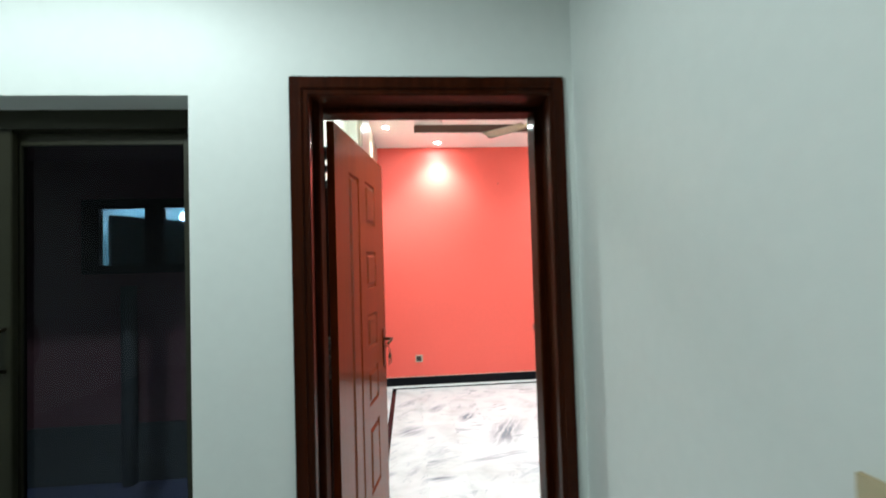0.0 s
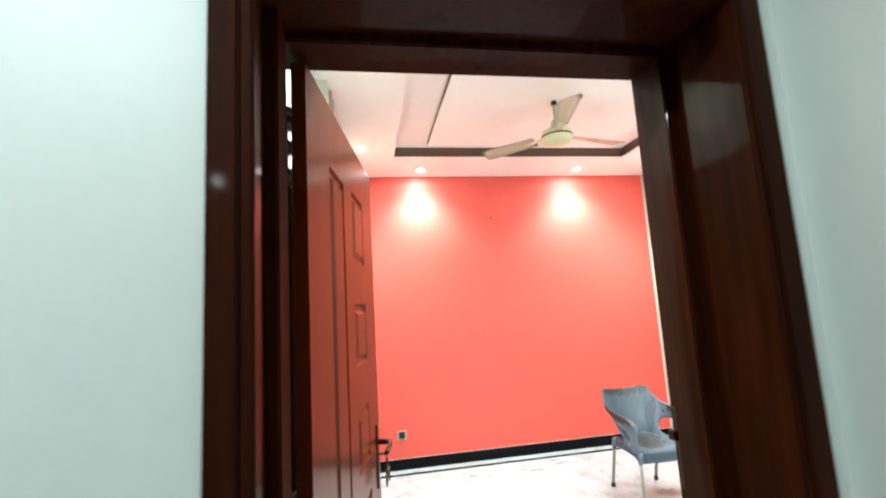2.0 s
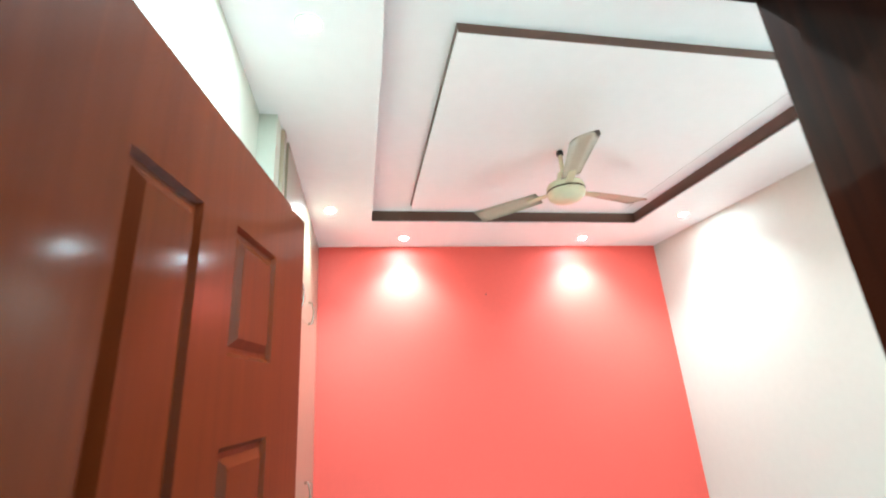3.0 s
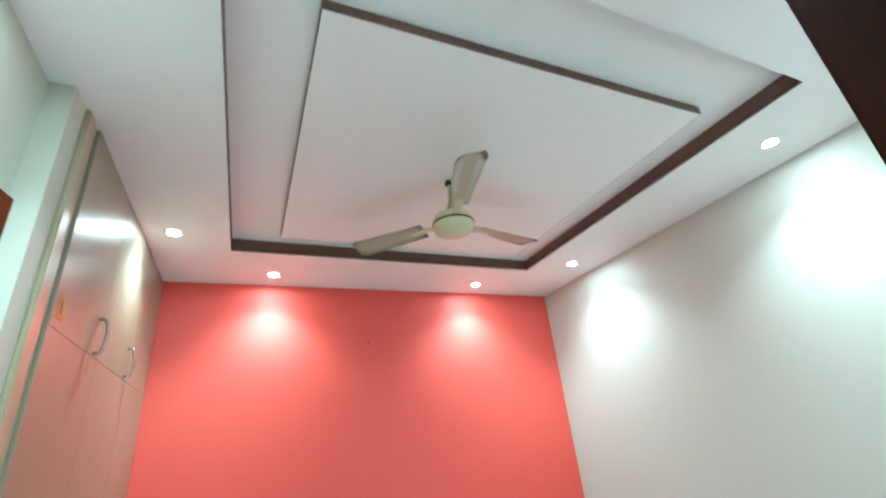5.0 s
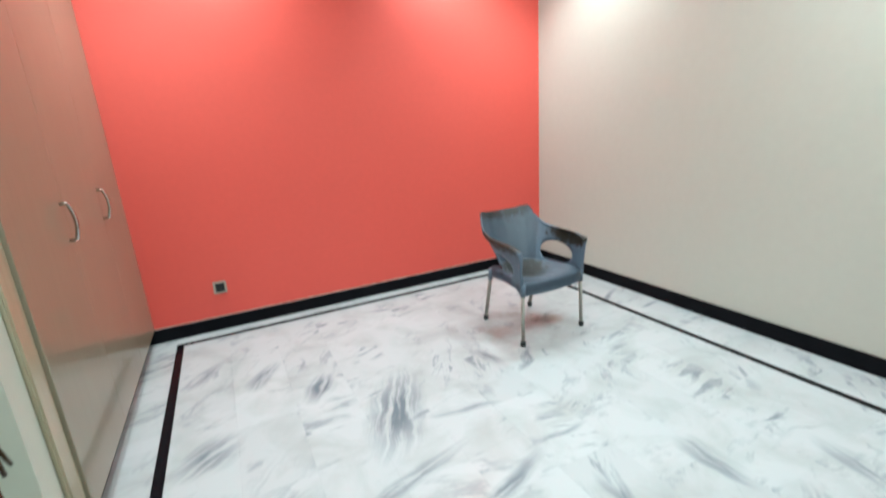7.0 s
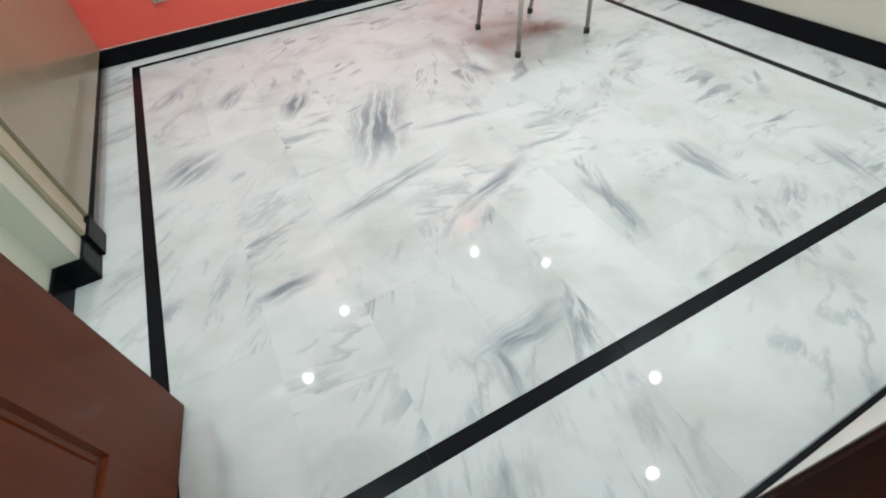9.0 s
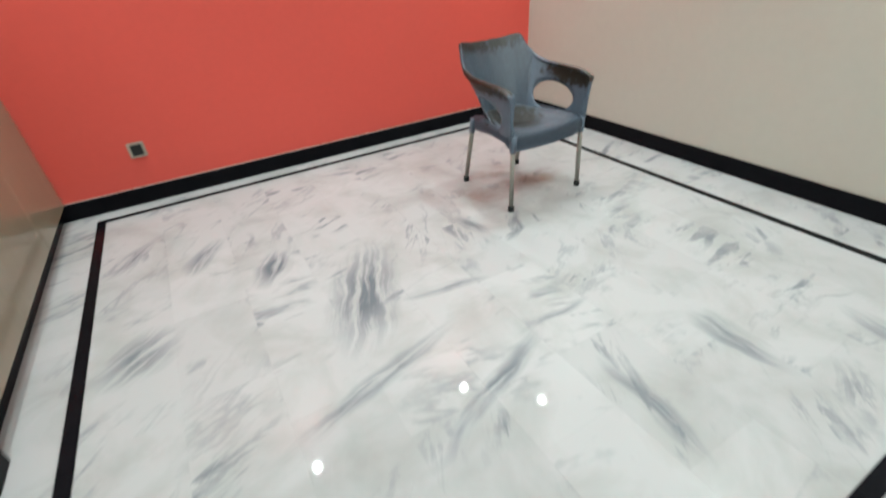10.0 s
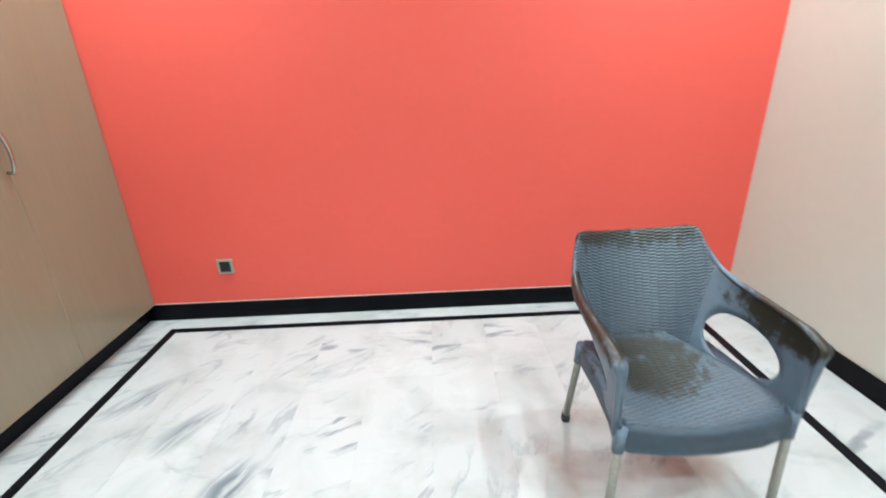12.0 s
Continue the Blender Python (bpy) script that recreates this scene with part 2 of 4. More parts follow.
def chair_plastic(weave=False):
    """Faded blue-grey plastic with brown grime in patches."""
    mat = material("chair_plastic", (0.104, 0.134, 0.180), 0.42, vary=0.15, scale=9, bump=0.15, bump_scale=90)
    nt = mat.node_tree
    bsdf = nt.nodes["Principled BSDF"]
    old = bsdf.inputs["Base Color"].links[0].from_socket
    co = nt.nodes.new("ShaderNodeTexCoord")
    mp = nt.nodes.new("ShaderNodeMapping")
    mp.inputs["Scale"].default_value = (46, 26, 18)
    nt.links.new(co.outputs["Object"], mp.inputs["Vector"])
    streak = nt.nodes.new("ShaderNodeTexNoise")
    streak.inputs["Scale"].default_value, streak.inputs["Detail"].default_value, streak.inputs["Roughness"].default_value = 1.0, 8, 0.68
    nt.links.new(mp.outputs[0], streak.inputs["Vector"])
    # grime sits on the top of the backrest, on the armrests and on the middle of the seat
    total = None
    for centre, size in (((0, 0.28, 0.785), (0.38, 0.18, 0.105)), ((-0.03, 0.02, 0.41), (0.22, 0.20, 0.10)),
                         ((0.26, -0.12, 0.615), (0.10, 0.26, 0.10)), ((-0.26, -0.02, 0.640), (0.09, 0.34, 0.08))):
        d = nt.nodes.new("ShaderNodeMapping")
        d.vector_type = "TEXTURE"
        d.inputs["Location"].default_value, d.inputs["Scale"].default_value = centre, size
        nt.links.new(co.outputs["Object"], d.inputs["Vector"])
        ln = nt.nodes.new("ShaderNodeVectorMath")
        ln.operation = "LENGTH"
        nt.links.new(d.outputs[0], ln.inputs[0])
        f = nt.nodes.new("ShaderNodeMapRange")
        f.inputs["From Min"].default_value, f.inputs["From Max"].default_value = 1.15, 0.55
        nt.links.new(ln.outputs["Value"], f.inputs["Value"])
        if total is None:
            total = f.outputs[0]
        else:
            mx = nt.nodes.new("ShaderNodeMath")
            mx.operation = "MAXIMUM"
            nt.links.new(total, mx.inputs[0])
            nt.links.new(f.outputs[0], mx.inputs[1])
            total = mx.outputs[0]
    worn = nt.nodes.new("ShaderNodeMath")
    worn.operation = "MULTIPLY_ADD"
    worn.inputs[1].default_value = 2.4
    nt.links.new(streak.outputs["Fac"], worn.inputs[0])
    nt.links.new(total, worn.inputs[2])
    cut = nt.nodes.new("ShaderNodeMapRange")
    cut.inputs["From Min"].default_value, cut.inputs["From Max"].default_value = 1.72, 2.10
    nt.links.new(worn.outputs[0], cut.inputs["Value"])
    mix = nt.nodes.new("ShaderNodeMix")
    mix.data_type = "RGBA"
    mix.inputs["B"].default_value = (0.022, 0.016, 0.009, 1)
    nt.links.new(cut.outputs[0], mix.inputs["Factor"])
    nt.links.new(old, mix.inputs["A"])
    nt.links.new(mix.outputs["Result"], bsdf.inputs["Base Color"])
    if weave:
        sep = nt.nodes.new("ShaderNodeSeparateXYZ")
        nt.links.new(co.outputs["Object"], sep.inputs[0])
        run = nt.nodes.new("ShaderNodeMath")
        nt.links.new(sep.outputs["Y"], run.inputs[0])
        nt.links.new(sep.outputs["Z"], run.inputs[1])

        def step(operation, *values):
            n = nt.nodes.new("ShaderNodeMath")
            n.operation = operation
            for socket_in, v in zip(n.inputs, values):
                if isinstance(v, float):
                    socket_in.default_value = v
                else:
                    nt.links.new(v, socket_in)
            return n.outputs[0]

        # strands that pass over and under in upright columns, each column half a strand out of step
        column = step("DIVIDE", sep.outputs["X"], 0.0265)
        shift = step("MULTIPLY", step("FLOOR", column), math.pi)
        wave = step("SINE", step("MULTIPLY_ADD", run.outputs[0], 2 * math.pi / 0.0145, shift))
        crease = step("POWER", step("ABSOLUTE", step("SUBTRACT", step("FRACT", column), 0.5)), 3.0)
        gap = step("MULTIPLY_ADD", wave, 0.5, 0.5)
        gap = step("MINIMUM", step("MULTIPLY_ADD", crease, 1.6, gap), 1.0)
        bp = nt.nodes.new("ShaderNodeBump")
        bp.invert = True
        bp.inputs["Strength"].default_value, bp.inputs["Distance"].default_value = 1.0, 0.0035
        nt.links.new(gap, bp.inputs["Height"])
        nt.links.new(bp.outputs[0], bsdf.inputs["Normal"])
        dim = nt.nodes.new("ShaderNodeMix")
        dim.data_type = "RGBA"
        dim.inputs["B"].default_value = (0.03, 0.035, 0.04, 1)
        gaps = nt.nodes.new("ShaderNodeMath")
        gaps.operation = "MULTIPLY"
        gaps.inputs[1].default_value = 0.55
        nt.links.new(gap, gaps.inputs[0])
        nt.links.new(gaps.outputs[0], dim.inputs["Factor"])
        nt.links.new(mix.outputs["Result"], dim.inputs["A"])
        nt.links.new(dim.outputs["Result"], bsdf.inputs["Base Color"])
    return mat


RED = material("coral_red_paint", (0.785, 0.102, 0.077), 0.55, vary=0.03, scale=5, bump=0.12, bump_scale=220)
CREAM = material("cream_paint", (0.585, 0.57, 0.505), 0.5, vary=0.025, scale=4, bump=0.12, bump_scale=220)
WHITE = material("white_paint", (0.55, 0.56, 0.475), 0.5, vary=0.02, scale=4, bump=0.12, bump_scale=220)
HALL = material("pale_green_white_paint", (0.765, 0.80, 0.77), 0.5, vary=0.025, scale=4, bump=0.14, bump_scale=220)
CEILW = material("white_ceiling_paint", (0.87, 0.855, 0.845), 0.6, vary=0.02, scale=3, bump=0.06, bump_scale=200)
BROWN = material("brown_trim_paint", (0.13, 0.065, 0.045), 0.4, vary=0.1)
BLACK = material("black_granite", (0.006, 0.006, 0.008), 0.22, vary=0.3, scale=40, spec=0.07)
MARBLE = marble("white_marble")
FRAMEW = wood("varnished_dark_wood", (0.014, 0.0026, 0.0006), (0.052, 0.0098, 0.0021), 0.5, coat=0.14, spec=0.03, coat_rough=0.07)
LEAFW = wood("varnished_red_wood", (0.070, 0.0108, 0.0015), (0.130, 0.0225, 0.0030), 0.5, coat=0.45, spec=0.03, coat_rough=0.13, contrast=0.5, bump=0.03)
LAMINATE = wood("beech_laminate", (0.235, 0.197, 0.134), (0.300, 0.257, 0.180), 0.3, grain=(60, 60, 3.0), coat=0.4, coat_rough=0.06, contrast=0.45, bump=0.01)
LAMEDGE = wood("beech_edge", (0.34, 0.29, 0.19), (0.44, 0.38, 0.26), 0.3, grain=(60, 60, 3.0), coat=0.4, bump=0.02)
CHROME = material("chrome", (0.52, 0.49, 0.46), 0.14, 1.0, vary=0.03)
BRASS = material("antique_brass", (0.075, 0.05, 0.028), 0.35, 1.0, vary=0.15, scale=30)
BRONZE = material("bronze_aluminium", (0.020, 0.019, 0.008), 0.5, 0.3, vary=0.08)
STEEL = material("grey_brown_steel_tube", (0.33, 0.31, 0.275), 0.42, 0.35, vary=0.3, scale=22)
RUBBER = material("black_rubber", (0.02, 0.02, 0.02), 0.7)
PLATE = material("white_plastic", (0.72, 0.70, 0.66), 0.35, vary=0.02)
BEIGE = material("beige_plastic", (0.52, 0.44, 0.28), 0.4, vary=0.04)
GRIMY = material("yellowed_plastic", (0.42, 0.36, 0.30), 0.4, vary=0.12, scale=30)
SOCKET = material("black_plastic", (0.012, 0.012, 0.012), 0.3)
FANC = material("cream_enamel", (0.66, 0.60, 0.40), 0.28, vary=0.04)
BLADE = material("beige_enamel", (0.66, 0.58, 0.46), 0.35, vary=0.05)
ORANGE = material("orange_paper", (0.62, 0.25, 0.03), 0.6)
CAULK = material("pale_filler", (0.66, 0.55, 0.50), 0.6)
PLASTIC = chair_plastic()
WOVEN = chair_plastic(True)
PINK = material("faded_pink_paint", (0.38, 0.20, 0.19), 0.7, vary=0.12, scale=4, bump=0.2)
DADO = material("grey_green_plinth", (0.17, 0.20, 0.17), 0.5, vary=0.15, scale=8)
YARDF = material("yard_floor_tile", (0.30, 0.36, 0.55), 0.35, vary=0.12, scale=7)
TEAL = material("pale_teal_tile", (0.45, 0.62, 0.66), 0.4, vary=0.06)
LAMPON = glow("lamp_glow", (0.90, 1.0, 0.975), 600.0)
HALLON = glow("hall_lamp_glow", (1.0, 0.99, 0.97), 14.0)
BULB = glow("bulb_glow", (0.8, 1.0, 1.0), 1.6)
TINT = glass("dark_tinted_glass", (0.20, 0.21, 0.28), ior=1.30)
CLEAR = glass("clear_glass", (0.75, 0.92, 0.92), 0.05)


# ---- building helpers ----
def box(bm, x0, y0, z0, x1, y1, z1, mat=0):
    v = [bm.verts.new((x, y, z)) for z in (z0, z1) for y in (y0, y1) for x in (x0, x1)]
    for a in ((0, 2, 3, 1), (4, 5, 7, 6), (0, 1, 5, 4), (2, 6, 7, 3), (0, 4, 6, 2), (1, 3, 7, 5)):
        bm.faces.new([v[i] for i in a]).material_index = mat


def tube(bm, points, radius, sides=10, cap=True, flat=1.0):
    """A round bar along points; radius may be a list."""
    pts = [Vector(p) for p in points]
    rad = radius if isinstance(radius, (list, tuple)) else [radius] * len(pts)
    rings = []
    up = None
    for i, p in enumerate(pts):
        way = (pts[min(i + 1, len(pts) - 1)] - pts[max(i - 1, 0)]).normalized()
        if up is None:
            up = Vector((0, 0, 1)) if abs(way.z) < 0.9 else Vector((0, 1, 0))
        side = way.cross(up).normalized()
        up = side.cross(way).normalized()
        rings.append([bm.verts.new(p + side * math.cos(a) * rad[i] + up * math.sin(a) * rad[i] * flat)
                      for a in (2 * math.pi * k / sides for k in range(sides))])
    for r0, r1 in zip(rings, rings[1:]):
        for k in range(sides):
            f = bm.faces.new((r0[k], r0[(k + 1) % sides], r1[(k + 1) % sides], r1[k]))
            f.smooth = True
    if cap:
        bm.faces.new(rings[0][::-1])
        bm.faces.new(rings[-1])


def lathe(bm, profile, x=0.0, y=0.0, sides=40):
    """A turned shape round a vertical axis; profile: (radius, z) from one end to the other."""
    rings = [[bm.verts.new((x + r * math.cos(a), y + r * math.sin(a), z)) for a in
              (2 * math.pi * k / sides for k in range(sides))] for r, z in profile]
    for r0, r1 in zip(rings, rings[1:]):
        for k in range(sides):
            bm.faces.new((r0[k], r0[(k + 1) % sides], r1[(k + 1) % sides], r1[k])).smooth = True
    for r in (rings[0], rings[-1]):
        bm.faces.new(r)


def soften(bm, width, segments=2):
    bmesh.ops.remove_doubles(bm, verts=bm.verts, dist=1e-5)
    edges = [e for e in bm.edges if len(e.link_faces) == 2 and e.calc_face_angle(0) > 0.6]
    bmesh.ops.bevel(bm, geom=edges, offset=width, segments=segments, affect="EDGES", clamp_overlap=True)


def mesh_of(name, bm, materials):
    bmesh.ops.recalc_face_normals(bm, faces=bm.faces)
    me = bpy.data.meshes.new(name)
    bm.to_mesh(me)
    bm.free()
    for m in materials if isinstance(materials, (list, tuple)) else (materials,):
        me.materials.append(m)
    return me


def part(name, bm, materials, parent=None, label=""):
    ob = new(name, mesh_of(name, bm, materials))
    if parent is not None:
        ob.parent = parent
    return tagged(ob, label)


def thing(name, label, category, group="", at=None):
    ob = new(name)
    if at is not None:
        ob.matrix_world = at
    return tagged(ob, label, category, group)


def boxes(name, spec, materials, parent=None, label="", bevel=0.0):
    bm = bmesh.new()
    for b in spec:
        box(bm, *b)
    if bevel:
        soften(bm, bevel)
    return part(name, bm, materials, parent, label)


def structure(name, spec, materials, label, bevel=0.0, category="wall"):
    return tagged(boxes(name, spec, materials, bevel=bevel), label, category, kind="structure")


# ---- the plan: red wall at y 0, cream wall at x 0 ----
LEFT, PIER, DOORS_X = -3.475, -3.394, -3.375        # left wall, wardrobe stile, wardrobe doors
ROOM_S, HALL_N, HALL_E = -3.480, -3.845, -2.352      # door wall's two faces, hall's side wall
OPEN_L, OPEN_R, OPEN_T = -3.426, -2.392, 2.205     # outer edge of the door frame
WIN_R, WIN_L, WIN_T = -3.786, -5.35, 2.138         # recess of the sliding glass door
TOP = 3.25

structure("wall_north", [(-3.99, 0, -0.1, 0.2, 0.2, TOP)], RED, "coral red painted plaster wall with a black skirting")
structure("wall_east", [(0, HALL_N, -0.1, 0.2, 0, TOP)], CREAM, "cream painted plaster wall lit by ceiling lamps")
structure("wall_south", [(-7.0, HALL_N, -0.1, WIN_L, ROOM_S, TOP), (WIN_L, HALL_N, WIN_T, WIN_R, ROOM_S, TOP),
                         (WIN_R, HALL_N, -0.1, OPEN_L, ROOM_S, TOP), (OPEN_L, HALL_N, OPEN_T, OPEN_R, ROOM_S, TOP),
                         (OPEN_R, HALL_N, -0.1, 0, ROOM_S, TOP)], HALL, "pale painted wall between hall and bedroom, with a doorway")
structure("wall_west", [(-3.685, ROOM_S, -0.1, LEFT, -1.99, TOP), (-3.685, -1.99, -0.1, PIER, -1.878, TOP),
                        (-4.15, -2.01, -0.1, -3.99, 0.2, TOP)], WHITE, "white painted wall ending in a pier beside the wardrobe")
structure("hall_wall_east", [(HALL_E, -9.0, -0.1, HALL_E + 0.2, HALL_N, TOP)], HALL, "pale green-white painted hall wall")
structure("hall_wall_south", [(-7.0, -9.2, -0.1, HALL_E + 0.2, -9.0, TOP)], HALL, "plain pale hall wall")
structure("hall_wall_west", [(-7.2, -9.2, -0.1, -7.0, HALL_N, TOP)], HALL, "plain pale hall wall")
structure("hall_ceiling", [(-7.0, -9.0, HALL_CEIL, HALL_E, HALL_N, HALL_CEIL + 0.2)], CEILW, "plain white hall ceiling", category="ceiling")

# dropped border, raised field and a slightly lower panel within it
TX0, TX1, TY0, TY1 = -2.918, -0.615, -2.868, -0.625
PX0, PX1, PY0, PY1 = -2.620, -0.823, -2.531, -0.780
FIELD, PANEL = 3.042, 2.998
structure("ceiling", [(-3.99, TY1, CEIL, 0, 0, CEIL + 0.012), (-3.99, ROOM_S, CEIL, 0, TY0, CEIL + 0.012),
                      (-3.99, TY0, CEIL, TX0, TY1, CEIL + 0.012), (TX1, TY0, CEIL, 0, TY1, CEIL + 0.012),
                      (TX0 - 0.1, TY0 - 0.1, FIELD, TX1 + 0.1, TY1 + 0.1, FIELD + 0.1),
                      (PX0, PY0, PANEL, PX1, PY1, FIELD - 0.001),
                      (-3.99, ROOM_S, 3.15, 0, 0, 3.25)],
          CEILW, "white plasterboard ceiling with a raised rectangular tray", category="ceiling")
structure("ceiling_trim", [(TX0 - 0.012, TY0 - 0.012, CEIL + 0.004, TX0, TY1 + 0.012, FIELD), (TX1, TY0 - 0.012, CEIL + 0.004, TX1 + 0.012, TY1 + 0.012, FIELD),
                           (TX0, TY0 - 0.012, CEIL + 0.004, TX1, TY0, FIELD), (TX0, TY1, CEIL + 0.004, TX1, TY1 + 0.012, FIELD),
                           (PX0 - 0.004, PY0 - 0.006, PANEL + 0.02, PX0, PY1, FIELD), (PX0, PY0 - 0.006, PANEL + 0.002, PX1, PY0, FIELD),
                           (PX1, PY0, PANEL + 0.002, PX1 + 0.006, PY1, FIELD), (PX0, PY1, PANEL + 0.002, PX1, PY1 + 0.006, FIELD)],
          BROWN, "brown painted edge of the ceiling tray", category="trim")

# skirting of black granite
SK, ST = 0.10, 0.012
structure("baseboard_north", [(DOORS_X - 0.1, -ST, 0, 0, 0, SK)], BLACK, "black polished granite skirting", 0.002, "baseboard")
structure("baseboard_east", [(-ST, ROOM_S, 0, 0, -ST, SK)], BLACK, "black polished granite skirting", 0.002, "baseboard")
structure("baseboard_south", [(OPEN_R, ROOM_S, 0, -ST, ROOM_S + ST, SK)], BLACK, "black polished granite skirting", 0.002, "baseboard")
structure("baseboard_west", [(LEFT, ROOM_S, 0, LEFT + ST, -1.99 - ST, SK), (LEFT, -1.99 - ST, 0, PIER + ST, -1.99, SK),
                             (PIER, -1.99, 0, PIER + ST, -1.878, SK), (DOORS_X - 0.022, -1.876, 0, DOORS_X + 0.004, -1.754, SK)], BLACK, "black polished granite skirting round the pier", 0.002, "baseboard")
structure("hall_baseboard", [(HALL_E - ST, -9, 0, HALL_E, HALL_N, SK), (WIN_R, HALL_N - ST, 0, OPEN_L, HALL_N, SK)], BLACK,
          "black polished granite skirting", 0.002, "baseboard")

structure("skirting_filler", [(DOORS_X, -0.004, SK, -0.004, 0, SK + 0.004)], CAULK, "thin pale filler line above the skirting", category="trim")
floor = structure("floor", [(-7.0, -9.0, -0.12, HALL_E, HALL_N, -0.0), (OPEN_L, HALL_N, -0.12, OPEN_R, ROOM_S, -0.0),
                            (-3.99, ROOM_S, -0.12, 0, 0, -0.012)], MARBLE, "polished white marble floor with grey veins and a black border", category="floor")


# ---- door frame and leaf ----
def door_frame():
    f = tagged(new("door_1"), "dark varnished wooden door frame with a stepped profile", "door frame", kind="structure")
    y0, y1 = HALL_N - 0.015, ROOM_S + 0.022
    il, ir, it = -3.376, -2.416, 2.170       # faces of the lining
    stop0, stop1 = y1 - 0.165, y1 - 0.058    # the stop at the lock side and overhead

    def beads(bm, across, rise):
        """The moulded face: two flat beads with a groove between them; across and rise place each one."""
        for k, (a, b, y) in enumerate(((0.0, 0.048, 0.0), (0.0465, 0.070, 0.006))):
            across(bm, a, b, y0 + y, rise + 0.001 * k)

    bm = bmesh.new()
    beads(bm, lambda m, a, b, y, z: box(m, OPEN_L + a, y, 0, OPEN_L + b, y0 + 0.05, OPEN_T - a), 0)
    box(bm, OPEN_L + 0.002, y0 + 0.03, 0, il - 0.024, y1, OPEN_T - 0.002)
    box(bm, OPEN_L + 0.003, y0 + 0.031, 0, il, -3.602, OPEN_T - 0.004)
    box(bm, il - 0.002, -3.700, 0, il + 0.027, -3.600, it + 0.02)
    soften(bm, 0.0045, 3)
    part("jamb", bm, FRAMEW, f)
    bm = bmesh.new()
    beads(bm, lambda m, a, b, y, z: box(m, OPEN_R - min(b, 0.060), y, 0, OPEN_R - min(a, 0.056), y0 + 0.05, OPEN_T - a), 0)
    box(bm, ir, y0 + 0.03, 0, OPEN_R - 0.002, y1, OPEN_T - 0.002)
    box(bm, ir - 0.030, stop0, 0, ir + 0.002, stop1, it + 0.02)
    soften(bm, 0.0045, 3)
    part("jamb", bm, FRAMEW, f)
    bm = bmesh.new()
    beads(bm, lambda m, a, b, y, z: box(m, OPEN_L + a, y + 0.0005, OPEN_T - b, OPEN_R - min(a, 0.056), y0 + 0.049, OPEN_T - a - 0.0005), 0)
    box(bm, il - 0.03, y0 + 0.032, it, ir + 0.004, y1 - 0.001, OPEN_T - 0.003)
    box(bm, il - 0.002, stop0 + 0.001, it - 0.022, ir + 0.002, stop1 - 0.001, it + 0.002)
    soften(bm, 0.0045, 3)
    part("head", bm, FRAMEW, f)
    boxes("strike_plate", [(ir - 0.0035, -3.506, 1.06, ir - 0.0005, -3.466, 1.26)], BRASS, f, "dark brass strike plate", 0.001)
    boxes("strike_lip", [(ir - 0.022, -3.492, 1.180, ir - 0.0038, -3.468, 1.205)], BRASS, f, "dark brass strike lip", 0.002)
    return f


door_frame()


def raised_panel(bm, x0, x1, z0, z1, y, out):
    """A sunk moulding round a raised field, on the face y; out is +1 or -1."""
    rings = []
    for inset, depth in ((0, 0.0), (0.008, 0.009), (0.018, 0.009), (0.034, -0.002)):
        yy = y - out * depth
        rings.append([bm.verts.new(p) for p in ((x0 + inset, yy, z0 + inset), (x1 - inset, yy, z0 + inset),
                                                (x1 - inset, yy, z1 - inset), (x0 + inset, yy, z1 - inset))])
    for r0, r1 in zip(rings, rings[1:]):
        for k in range(4):
            bm.faces.new((r0[k], r0[(k + 1) % 4], r1[(k + 1) % 4], r1[k]))
    bm.faces.new(rings[-1])


LEAF_W, LEAF_H, LEAF_T = 0.934, 2.126, 0.034
PANELS = [(0.204, 0.382, 0.20, 1.945)] + [(0.506, 0.716, z0, z1) for z0, z1 in
                                          ((1.715, 1.955), (1.365, 1.570), (1.030, 1.222), (0.725, 0.920), (0.250, 0.610))]


